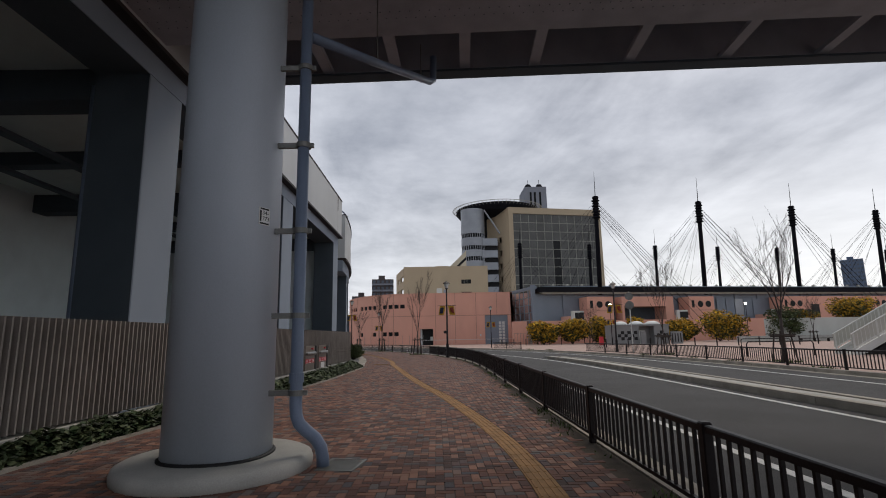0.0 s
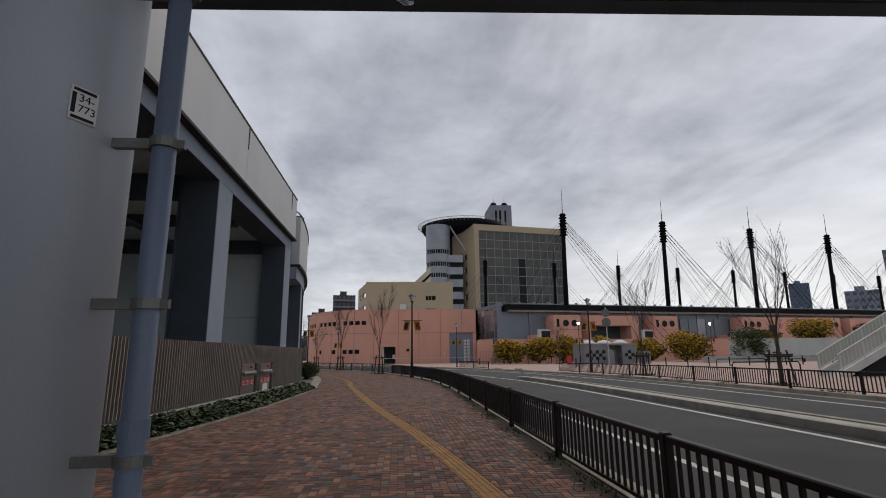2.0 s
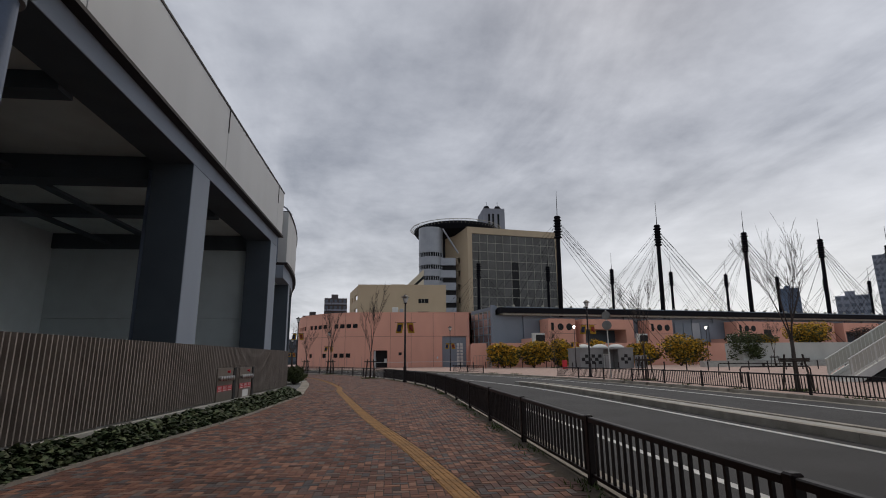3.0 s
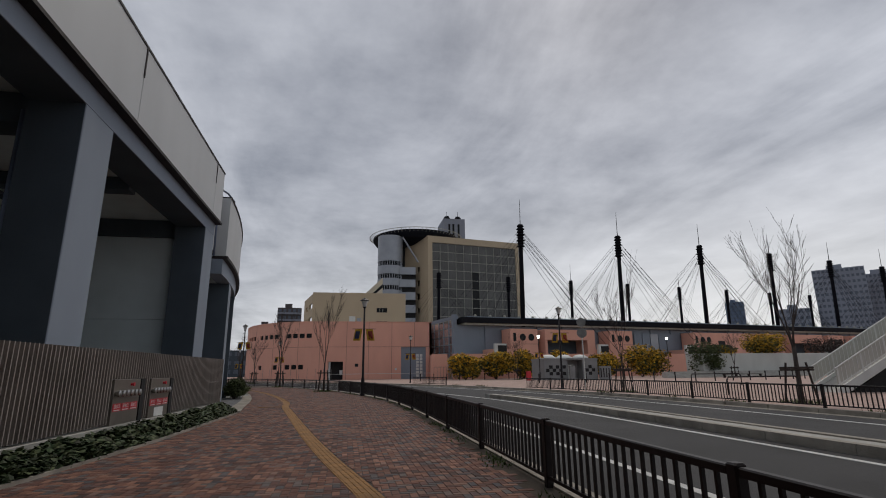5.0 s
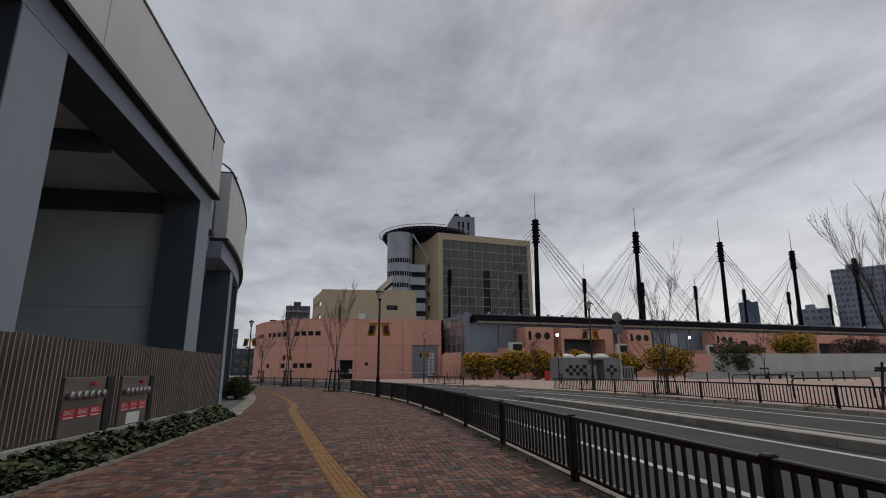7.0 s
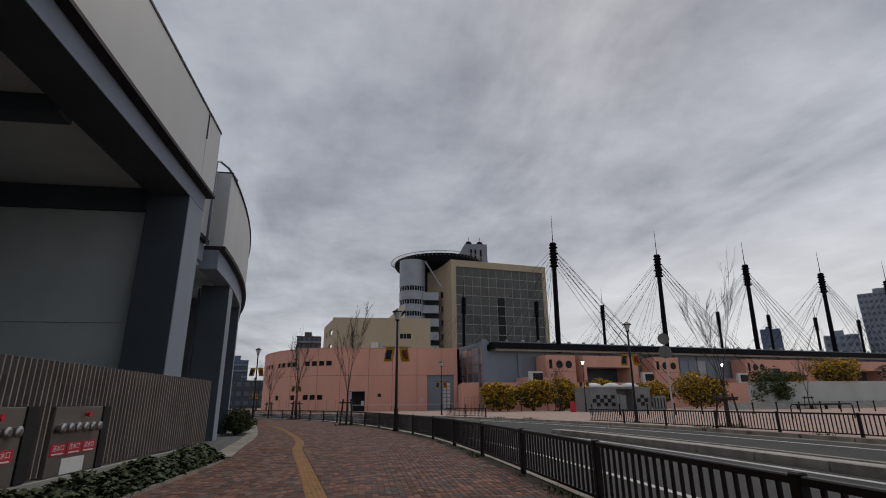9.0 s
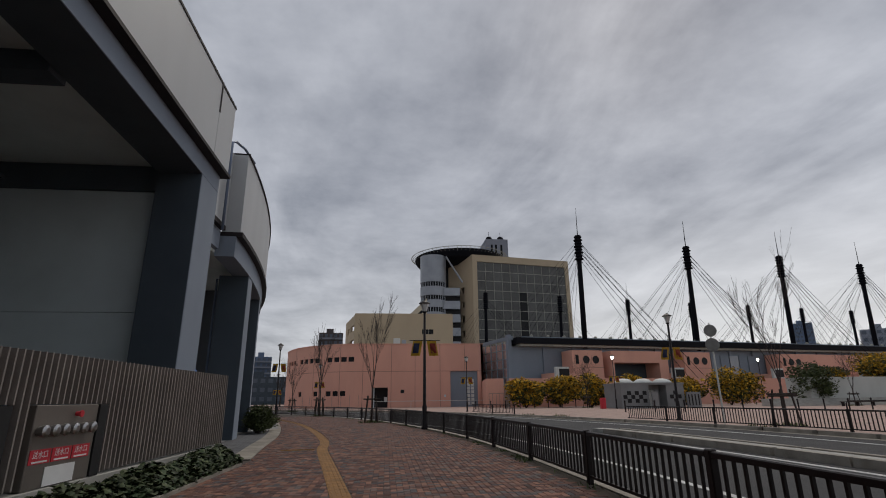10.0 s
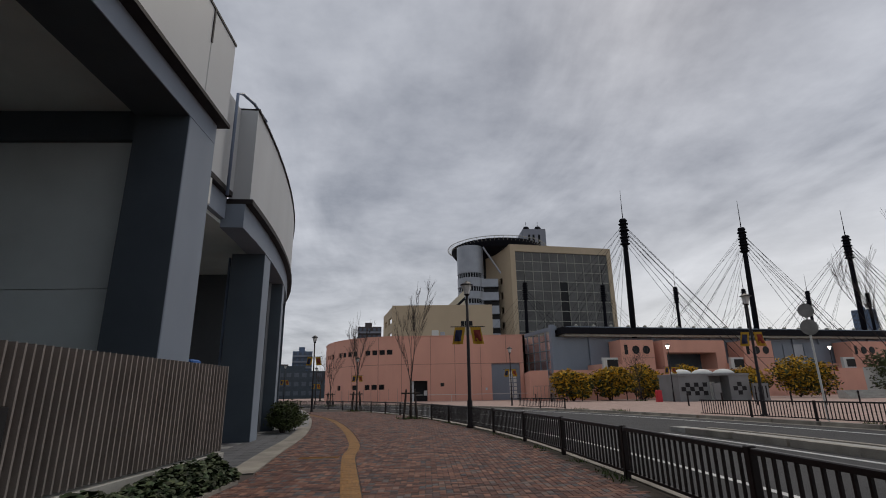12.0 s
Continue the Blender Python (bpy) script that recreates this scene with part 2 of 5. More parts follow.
M = {
    "paving": ramp_material("brick_paver", [(0.0, (0.055, 0.034, 0.031)), (0.2, (0.12, 0.056, 0.042)), (0.45, (0.18, 0.082, 0.056)), (0.62, (0.27, 0.135, 0.092)), (0.76, (0.13, 0.106, 0.1)), (0.87, (0.07, 0.068, 0.075)), (1.0, (0.16, 0.073, 0.053))]),
    "joint": material("paving_joint_sand", (0.075, 0.058, 0.05), 0.95, scale=2),
    "tactile": material("yellow_tactile_tile", (0.27, 0.135, 0.036), 0.75, var=0.35, scale=4, island=0.12),
    "asphalt": material("asphalt", (0.047, 0.0465, 0.048), 0.9, var=0.3, scale=0.5, fine=120, bump=0.5),
    "roadpaint": material("white_road_paint", (0.6, 0.6, 0.58), 0.8, var=0.25, scale=3),
    "kerb": material("concrete_kerb", (0.29, 0.265, 0.225), 0.9, var=0.4, scale=1.5, island=0.1),
    "concrete": material("pale_concrete", (0.38, 0.37, 0.34), 0.85, var=0.25, scale=1.4),
    "plaza": ramp_material("plaza_paver", [(0.0, (0.34, 0.235, 0.2)), (0.5, (0.4, 0.285, 0.24)), (1.0, (0.36, 0.29, 0.25))]),
    "soil": material("soil", (0.07, 0.055, 0.04), 1.0, var=0.4, scale=3, bump=0.8),
    "fence": material("dark_brown_painted_steel", (0.014, 0.01, 0.0105), 0.45, var=0.2, scale=6, spec=0.22),
    "slat": material("taupe_fence_slat", (0.235, 0.205, 0.185), 0.6, var=0.2, scale=2, island=0.08),
    "pillar": material("grey_blue_painted_steel", (0.44, 0.48, 0.54), 0.42, var=0.12, scale=0.9, streak=0.7, bump=0.06),
    "pipe": material("blue_grey_pipe", (0.15, 0.19, 0.27), 0.4, var=0.2, scale=3, streak=0.8, bump=0.05),
    "bracket": material("galvanised_bracket", (0.2, 0.2, 0.19), 0.5, 0.5, var=0.3),
    "girder": material("aged_painted_girder", (0.36, 0.36, 0.4), 0.6, var=0.2, scale=1.5, streak=0.3),
    "column": material("grey_rendered_column", (0.235, 0.275, 0.33), 0.75, var=0.1, scale=0.8, streak=0.6),
    # beams' own colour, also used for the shade on column sides and edge beam
    "beamdark": material("dark_slate_beam_and_shade", (0.068, 0.088, 0.108), 0.75, var=0.15, scale=1),
    "fascia": material("light_grey_metal_panel", (0.475, 0.49, 0.495), 0.5, var=0.08, scale=0.6, streak=0.8, bump=0.03),
    "trimdark": material("dark_brown_flashing", (0.028, 0.023, 0.023), 0.6, spec=0.2),
    "soffit": material("grey_soffit_board", (0.64, 0.71, 0.69), 0.9, var=0.1, scale=1),
    "backwall": material("grey_recess_wall", (0.56, 0.63, 0.65), 0.85, var=0.1, scale=0.9),
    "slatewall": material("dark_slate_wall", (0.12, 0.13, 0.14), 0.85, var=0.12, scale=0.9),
    "pink": material("salmon_pink_render", (0.69, 0.37, 0.28), 0.9, var=0.09, scale=0.35, fine=12, streak=0.7),
    "pinkjoint": material("pink_panel_joint", (0.3, 0.17, 0.14), 0.9),
    "yellow": material("pale_ochre_tile_wall", (0.5, 0.4, 0.275), 0.9, var=0.1, scale=0.25, fine=9, streak=0.6),
    "cream": material("cream_render", (0.6, 0.53, 0.4), 0.9, var=0.1, scale=0.3, fine=9, streak=0.6),
    "greymetal": material("blue_grey_cladding", (0.2, 0.235, 0.28), 0.5, var=0.12, scale=0.3, fine=6, streak=0.7),
    "eave": material("dark_roof_eave", (0.012, 0.0125, 0.016), 0.7, var=0.2, spec=0.08),
    "mast": material("black_blue_mast_paint", (0.007, 0.007, 0.01), 0.75, var=0.2, spec=0.06),
    "cable": material("dark_steel_cable", (0.015, 0.015, 0.018), 0.7, spec=0.08),
    "dark": material("dark_void", (0.012, 0.012, 0.013), 0.7),
    "window": material("dark_window_glass", (0.012, 0.013, 0.015), 0.25, var=0.2, scale=0.4, fine=2.0, bump=0.02, spec=0.16),
    "curtain": material("grey_curtain_glass", (0.115, 0.114, 0.108), 0.4, var=0.25, scale=0.25, fine=2.0, bump=0.02, spec=0.2, island=0.12),
    "glassblue": material("blue_reflective_glass", (0.66, 0.74, 0.84), 0.1, 0.9, var=0.3, scale=0.3, fine=2.0, bump=0.02, spec=0.65, island=0.3),
    "farwindow": material("hazy_far_window", (0.13, 0.15, 0.185), 0.5, spec=0.2),
    "mullion": material("pale_mullion", (0.34, 0.335, 0.285), 0.6, spec=0.2),
    "silver": material("silver_panel", (0.32, 0.34, 0.37), 0.4, 0.3, var=0.12, scale=0.4),
    "white": material("off_white_paint", (0.62, 0.63, 0.6), 0.6, var=0.12, scale=1.2, streak=0.6),
    "panel": material("cream_railing_panel", (0.46, 0.46, 0.41), 0.5, var=0.1, scale=1.0),
    "palewall": material("pale_planter_wall", (0.5, 0.52, 0.49), 0.85, var=0.14, scale=0.5, streak=0.7),
    "leaf": material("ivy_leaf", (0.03, 0.05, 0.022), 0.65, var=0.3, island=0.7, scale=3, spec=0.2, alt=(0.07, 0.085, 0.04)),
    "grass": material("grass_tuft", (0.07, 0.1, 0.03), 0.8, var=0.3, island=0.5),
    "bloom": material("yellow_mimosa_bloom", (0.6, 0.35, 0.02), 0.8, var=0.3, island=0.5, scale=1.2, alt=(0.34, 0.22, 0.03)),
    "shrub": material("green_shrub_leaf", (0.05, 0.065, 0.02), 0.7, var=0.3, island=0.6, scale=1.5),
    "bark": material("grey_brown_bark", (0.06, 0.048, 0.043), 0.95, var=0.35, scale=6, streak=0.5, bump=0.6),
    "stake": material("dark_timber_stake", (0.045, 0.035, 0.03), 0.9, var=0.3),
    "steel": material("brushed_steel_panel", (0.17, 0.15, 0.13), 0.45, 0.3, var=0.12, scale=3),
    "chrome": material("chrome_inlet", (0.4, 0.4, 0.4), 0.3, 1.0, var=0.1),
    "red": material("red_label", (0.55, 0.03, 0.045), 0.5, var=0.1),
    "signwhite": material("white_label", (0.75, 0.75, 0.74), 0.5, var=0.08),
    "bannery": material("yellow_banner_cloth", (0.42, 0.25, 0.02), 0.85, var=0.25),
    "bannerr": material("red_banner_print", (0.2, 0.03, 0.02), 0.8),
    "bannerb": material("navy_banner_print", (0.02, 0.025, 0.06), 0.8),
    "lampglass": material("frosted_lamp_glass", (0.6, 0.6, 0.58), 0.3),
    "lit": glow_material("lit_lamp", (1.0, 0.93, 0.8), 6.0),
    "toilet": material("grey_tile_kiosk", (0.22, 0.225, 0.225), 0.7, var=0.15, scale=0.8),
    "farwall": material("far_concrete_facade", (0.26, 0.28, 0.325), 0.9, var=0.1, scale=0.1, fine=1.0),
    "fardark": material("far_brown_facade", (0.1, 0.085, 0.085), 0.9, var=0.15, scale=0.1, fine=1.0),
    "farblue": material("far_blue_facade", (0.14, 0.19, 0.28), 0.8, var=0.15, scale=0.1, fine=1.0),
    "apron": material("grey_apron_tile", (0.27, 0.27, 0.26), 0.8, var=0.2, scale=1.5, island=0.15),
    "darktile": material("dark_grey_apron_tile", (0.11, 0.112, 0.118), 0.75, var=0.2, scale=2, island=0.12),
    "blue": material("blue_plastic_bin", (0.02, 0.12, 0.4), 0.5),
}

# ---- building helpers ----


def mesh_from(verts, faces, mat, name="mesh", smooth=False):
    me = bpy.data.meshes.new(name)
    me.from_pydata([tuple(v) for v in verts], [], [tuple(f) for f in faces])
    me.materials.append(mat)
    if smooth:
        me.polygons.foreach_set("use_smooth", [True] * len(me.polygons))
    me.update()
    return me


class Shape:
    """Collects faces of one part in the coordinates of its thing."""

    def __init__(self):
        self.v, self.f = [], []

    def add(self, vs, fs):
        k = len(self.v)
        self.v += [tuple(v) for v in vs]
        self.f += [tuple(i + k for i in f) for f in fs]
        return self

    def box(self, x0, x1, y0, y1, z0, z1, c=0.0):
        if c <= 0:
            vs = [(x, y, z) for z in (z0, z1) for y in (y0, y1) for x in (x0, x1)]
            return self.add(vs, [(0, 2, 3, 1), (4, 5, 7, 6), (0, 1, 5, 4), (2, 6, 7, 3), (0, 4, 6, 2), (1, 3, 7, 5)])
        ring = [(x0 + c, y0), (x1 - c, y0), (x1, y0 + c), (x1, y1 - c), (x1 - c, y1), (x0 + c, y1), (x0, y1 - c), (x0, y0 + c)]
        cx, cy = (x0 + x1) / 2, (y0 + y1) / 2
        inn = [(cx + (x - cx) * (1 - 2 * c / (x1 - x0)), cy + (y - cy) * (1 - 2 * c / (y1 - y0))) for x, y in ring]
        vs = [(x, y, z0) for x, y in ring] + [(x, y, z1 - c) for x, y in ring] + [(x, y, z1) for x, y in inn]
        fs = [(i, (i + 1) % 8, 8 + (i + 1) % 8, 8 + i) for i in range(8)] + [(8 + i, 8 + (i + 1) % 8, 16 + (i + 1) % 8, 16 + i) for i in range(8)]
        return self.add(vs, fs + [tuple(range(16, 24)), tuple(range(7, -1, -1))])

    def prism(self, ring, z0, z1):
        n = len(ring)
        vs = [(x, y, z0) for x, y in ring] + [(x, y, z1) for x, y in ring]
        return self.add(vs, [(i, (i + 1) % n, n + (i + 1) % n, n + i) for i in range(n)] + [tuple(range(n - 1, -1, -1)), tuple(range(n, 2 * n))])

    def lathe(self, profile, cx=0.0, cy=0.0, n=16, power=2.0):
        """profile: (radius, height) from below to above."""
        ring = []
        for i in range(n):
            a = 2 * math.pi * i / n
            c, s = math.cos(a), math.sin(a)
            k = (abs(c) ** power + abs(s) ** power) ** (-1 / power)
            ring.append((c * k, s * k))
        vs = [(cx + r * x, cy + r * y, z) for r, z in profile for x, y in ring]
        fs = [(j * n + i, j * n + (i + 1) % n, (j + 1) * n + (i + 1) % n, (j + 1) * n + i) for j in range(len(profile) - 1) for i in range(n)]
        return self.add(vs, fs + [tuple(range(n - 1, -1, -1)), tuple(range((len(profile) - 1) * n, len(profile) * n))])

    def tube(self, points, radii, n=8):
        pts = [Vector(p) for p in points]
        radii = radii if isinstance(radii, (list, tuple)) else [radii] * len(pts)
        vs, fs = [], []
        up = None
        for i, p in enumerate(pts):
            d = (pts[min(i + 1, len(pts) - 1)] - pts[max(i - 1, 0)]).normalized()
            if up is None:
                up = Vector((0, 0, 1)) if abs(d.z) < 0.9 else Vector((1, 0, 0))
            side = d.cross(up).normalized()
            up = side.cross(d).normalized()
            vs += [p + radii[i] * (math.cos(2 * math.pi * k / n) * side + math.sin(2 * math.pi * k / n) * up) for k in range(n)]
        for j in range(len(pts) - 1):
            fs += [(j * n + k, j * n + (k + 1) % n, (j + 1) * n + (k + 1) % n, (j + 1) * n + k) for k in range(n)]
        return self.add(vs, fs + [tuple(range(n - 1, -1, -1)), tuple(range((len(pts) - 1) * n, len(pts) * n))])

    def strip(self, line, d0, d1, z0, z1):
        """A solid band along a plan line, from offset d0 to d1 to its right."""
        a, b = offset(line, d0), offset(line, d1)
        n = len(line)
        vs = [(*p, z) for z in (z0, z1) for q in (a, b) for p in q]
        fs = []
        for i in range(n - 1):
            fs += [(2 * n + i, 3 * n + i, 3 * n + i + 1, 2 * n + i + 1), (i, i + 1, n + i + 1, n + i), (i, 2 * n + i, 2 * n + i + 1, i + 1), (n + i, n + i + 1, 3 * n + i + 1, 3 * n + i)]
        fs += [(0, n, 3 * n, 2 * n), (n - 1, 3 * n - 1, 4 * n - 1, 2 * n - 1)]
        return self.add(vs, fs)

    def made(self, name, mat, parent=None, label="", smooth=False, at=None, kind=""):
        ob = new(name, mesh_from(self.v, self.f, mat, name, smooth))
        if parent is not None:
            ob.parent = parent
        if at is not None:
            ob.matrix_basis = at
        if label:
            ob["label"] = label
        if kind:
            ob["kind"] = kind
        return ob


def text_part(name, words, size, mat, parent, at):
    """Raised lettering in the built-in font, as a mesh."""
    cu = bpy.data.curves.new(name, "FONT")
    cu.body, cu.size, cu.extrude = words, size, 0.001
    ob = new(name, cu)
    bpy.context.view_layer.update()
    me = bpy.data.meshes.new_from_object(ob.evaluated_get(bpy.context.evaluated_depsgraph_get()))
    bpy.data.objects.remove(ob)
    me.materials.clear()
    me.materials.append(mat)
    out = new(name, me)
    out.parent, out.matrix_basis = parent, at
    return out


def empty(name, label, category, at=None, group="", kind=""):
    ob = new(name)
    ob.empty_display_size = 0.2
    if at is not None:
        ob.matrix_basis = at
    return tagged(ob, label, category, group, kind)


def offset(line, d):
    out = []
    for i, p in enumerate(line):
        a, b = Vector(line[max(i - 1, 0)]), Vector(line[min(i + 1, len(line) - 1)])
        t = (b - a).normalized()
        out.append((p[0] + t.y * d, p[1] - t.x * d))
    return out


def smooth_line(points, step=1.0):
    """A dense, even line through plan points."""
    pts = [Vector((*p, 0)) for p in points]
    dense = []
    for i in range(len(pts) - 1):
        p0, p1, p2, p3 = pts[max(i - 1, 0)], pts[i], pts[i + 1], pts[min(i + 2, len(pts) - 1)]
        for k in range(20):
            t = k / 20
            dense.append(0.5 * (2 * p1 + (p2 - p0) * t + (2 * p0 - 5 * p1 + 4 * p2 - p3) * t * t + (3 * p1 - p0 - 3 * p2 + p3) * t ** 3))
    dense.append(pts[-1])
    out, left = [dense[0]], step
    for a, b in zip(dense, dense[1:]):
        d = (b - a).length
        while d >= left:
            a = a + (b - a).normalized() * left
            d -= left
            out.append(a)
            left = step
        left -= d
    return [(p.x, p.y) for p in out]


def x_on(line, y):
    for a, b in zip(line, line[1:]):
        if a[1] <= y <= b[1]:
            return a[0] + (b[0] - a[0]) * (y - a[1]) / max(b[1] - a[1], 1e-6)
    return line[-1][0] if y > line[-1][1] else line[0][0]


# ---- ground ----
# the walk's road-side fence line: straight, then bending to the west with the road
FENCE = smooth_line([(2.3, -30), (2.3, -10), (2.3, 6), (2.36, 24), (2.2, 30), (1.85, 34.6), (1.15, 39), (0.2, 43.6), (-1.2, 49), (-3.3, 55), (-6.0, 61), (-9.8, 67.5), (-15.5, 75), (-24, 83), (-36, 92), (-50, 100)], 1.0)
ROAD_Z = -0.13
BED = smooth_line([(-5.45, -12), (-5.4, 4), (-5.2, 8), (-4.95, 11), (-4.45, 16), (-4.12, 20), (-4.02, 24), (-3.95, 28.0)], 0.5)
APRON = smooth_line([(-4.02, 28.9), (-4.45, 32.2), (-5.1, 37.6), (-6.4, 44.6), (-8.8, 55), (-12.4, 68), (-17, 78)], 0.6)

g = Shape()
g.add([(-3000, -3000, ROAD_Z - 0.03), (3000, -3000, ROAD_Z - 0.03), (3000, 3000, ROAD_Z - 0.03), (-3000, 3000, ROAD_Z - 0.03)], [(0, 1, 2, 3)])
tagged(g.made("ground", M["soil"]), "bare grey ground reaching to the horizon", "ground", kind="structure")
road = Shape().strip(FENCE, 0.3, 13.05, ROAD_Z - 0.02, ROAD_Z).made("road", M["asphalt"])
tagged(road, "dark asphalt two-way road with worn surface", "road", kind="structure")
# joint bed of the walk
walkbed = Shape().strip(FENCE, -16, 0.02, -0.12, -0.008).made("pavement", M["joint"])
tagged(walkbed, "reddish brown brick paved walkway", "pavement", kind="structure")
# plaza over the road
plaza = Shape()
far = offset(FENCE, 13.3)
ring = [p for p in far] + [(-60, 200), (300, 260), (300, -40)]
plaza.add([(x, y, 0.0) for x, y in ring], [tuple(range(len(ring) - 1, -1, -1))])
plaza = plaza.made("plaza", M["plaza"])
tagged(plaza, "pale pinkish paved plaza across the road", "plaza", kind="structure")


def kerb_row(name, line, d0, d1, z0, z1, label, length=2, a=0, b=None):
    base = empty(name, label, "kerb", kind="structure")
    pts = line[a:b]
    for i in range(0, len(pts) - length, length):
        seg = pts[i:i + length + 1]
        p, q = Vector((*seg[0], 0)), Vector((*seg[-1], 0))
        cut = (q - p).normalized() * 0.006
        seg = [(seg[0][0] + cut.x, seg[0][1] + cut.y)] + seg[1:-1] + [(seg[-1][0] - cut.x, seg[-1][1] - cut.y)]
        Shape().strip(seg, d0, d1, z0, z1).made("kerb_stone", M["kerb"], base)
    return base


kerb_row("kerb_near", FENCE, 0.03, 0.3, -0.2, 0.02, "grey concrete kerb under the roadside fence", 2, 20, 120)
kerb_row("kerb_far", FENCE, 13.05, 13.3, -0.2, 0.03, "weathered concrete kerb of the far plaza", 2, 35, 135)
kerb_row("median_kerb", FENCE, 6.35, 6.55, -0.2, 0.06, "raised concrete median kerb with pale edge", 2, 10, 68)
kerb_row("median_kerb_far", FENCE, 7.1, 7.3, -0.2, 0.06, "raised concrete median kerb on its far side", 2, 10, 68)
tagged(Shape().strip(FENCE[10:68], 6.55, 7.1, -0.2, 0.03).made("median_fill", M["concrete"]), "grey concrete median strip", "median", kind="structure")
tagged(Shape().strip(FENCE, 0.3, 0.62, ROAD_Z - 0.01, ROAD_Z + 0.012).made("gutter_near", M["kerb"]), "pale concrete gutter strip at the road edge", "gutter", kind="structure")
tagged(Shape().strip(FENCE, 12.7, 13.05, ROAD_Z - 0.01, ROAD_Z + 0.012).made("gutter_far", M["kerb"]), "pale concrete gutter strip at the far road edge", "gutter", kind="structure")
for nm, d, a, b in (("near", 1.88, 0, 150), ("inner", 5.8, 0, 100), ("far", 11.35, 0, 150)):
    tagged(Shape().strip(FENCE[a:b], d, d + 0.15, ROAD_Z - 0.01, ROAD_Z + 0.005).made("road_line_" + nm, M["roadpaint"]), "worn white painted road line", "road marking", kind="structure")

# ---- grey hall beside the walk ----
FX = -5.75  # street face of the columns
hall = empty("grey_hall", "grey modern hall with deep column bays and pale fascia", "building")
for y0, y1 in ((-18.4, -17.1), (-9.0, -7.7), (0.4, 1.7), (9.8, 11.1), (18.9, 20.2), (28.4, 29.65)):
    Shape().box(FX - 1.1, FX, y0, y1, 0, 7.0, 0.015).made("column", M["column"], hall)
    # thin sheet darkens the -y side: its shade put into a slate paint tone
    Shape().box(FX - 1.1, FX - 0.016, y0 - 0.006, y0 - 0.002, 0, 7.0).made("shaded_side_panel", M["beamdark"], hall)
    if y0 < 28:
        Shape().tube([(FX - 1.2, y0 + 0.12, 0), (FX - 1.2, y0 + 0.12, 6.8)], 0.055).made("wall_pipe", M["pipe"], hall, smooth=True)
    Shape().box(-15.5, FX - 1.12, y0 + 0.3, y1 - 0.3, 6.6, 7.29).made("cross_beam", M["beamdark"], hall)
Shape().box(FX - 1.1, FX - 0.003, -24, 29.65, 7.004, 7.488).made("edge_beam", M["column"], hall)
# sheet whose dark slate colour carries the shade under the edge beam
Shape().box(FX - 1.1, FX - 0.02, -24, 28.39, 6.996, 7.0).made("shaded_beam_soffit", M["beamdark"], hall)
Shape().box(-15.5, FX - 1.12, -24, 29.3, 7.3, 7.45).made("soffit", M["soffit"], hall)
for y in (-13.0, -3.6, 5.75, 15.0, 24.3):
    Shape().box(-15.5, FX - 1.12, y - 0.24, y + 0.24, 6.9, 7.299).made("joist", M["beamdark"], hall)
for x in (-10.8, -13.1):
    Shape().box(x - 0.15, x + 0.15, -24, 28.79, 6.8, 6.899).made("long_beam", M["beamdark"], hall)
Shape().box(-15.8, -15.5, -24, 29.3, 0, 7.299).made("back_wall", M["backwall"], hall)
for z0, z1 in ((0, 3.42), (3.435, 6.595)):
    Shape().box(-15.5, FX - 1.12, 28.8, 29.05, z0, z1).made("cross_wall", M["backwall"], hall)
Shape().box(-15.5, FX - 0.9, 0.9, 1.15, 0, 6.595).made("cross_wall", M["backwall"], hall)
# pale fascia in long panels, with a dark drip trim
px = -24.0
for y1 in (-13.2, -4.0, 5.2, 13.2, 20.9, 28.5, 29.75):
    Shape().box(FX - 0.5, FX + 0.18, px + 0.008, y1 - 0.008, 7.58, 9.75, 0.01).made("fascia_panel", M["fascia"], hall)
    px = y1
Shape().box(FX - 0.55, FX + 0.24, -24, 29.8, 7.49, 7.578).made("drip_trim", M["trimdark"], hall)
Shape().box(FX - 0.55, FX + 0.2, -24, 29.77, 9.752, 9.82).made("coping", M["trimdark"], hall)
Shape().box(-15.8, FX - 0.56, -24, 29.7, 7.5, 9.7).made("upper_body", M["fascia"], hall)
for y in (20.87, 13.17, 28.47):
    Shape().box(FX + 0.181, FX + 0.2, y, y + 0.06, 8.9, 9.75).made("drain_slot", M["trimdark"], hall)
for x, y in ((-11, 14), (-9, 23)):
    Shape().box(-15.49, -15.42, y, y + 1.8, 2.2, 3.5).made("louvre", M["beamdark"], hall)

# rounded wing past the column bays
wing = empty("rounded_wing", "curved grey building wing with pale metal fascia", "building")


def arc_line(cx, cy, r, a0, a1, n):
    return [(cx + r * math.cos(radians(a0 + (a1 - a0) * i / n)), cy + r * math.sin(radians(a0 + (a1 - a0) * i / n))) for i in range(n + 1)]


CURVE = arc_line(-57.9, 30.0, 52.1, 2.7, 60, 40)
for i in range(0, 40, 2):
    seg = CURVE[i:i + 3]
    Shape().strip(seg, -0.6, 0.0, 6.75, 9.6).made("curved_panel", M["fascia"], wing)
Shape().strip(CURVE, -0.75, 0.08, 6.6, 6.749).made("curved_trim", M["trimdark"], wing)
Shape().strip(CURVE, -0.7, 0.05, 9.601, 9.66).made("curved_coping", M["trimdark"], wing)
Shape().strip(CURVE, -0.75, -0.12, 5.9, 6.599).made("ring_beam", M["column"], wing)
Shape().strip(CURVE, -5.0, -0.76, 6.2, 6.5).made("wing_soffit", M["soffit"], wing)
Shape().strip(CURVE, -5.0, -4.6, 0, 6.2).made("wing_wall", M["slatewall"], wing)
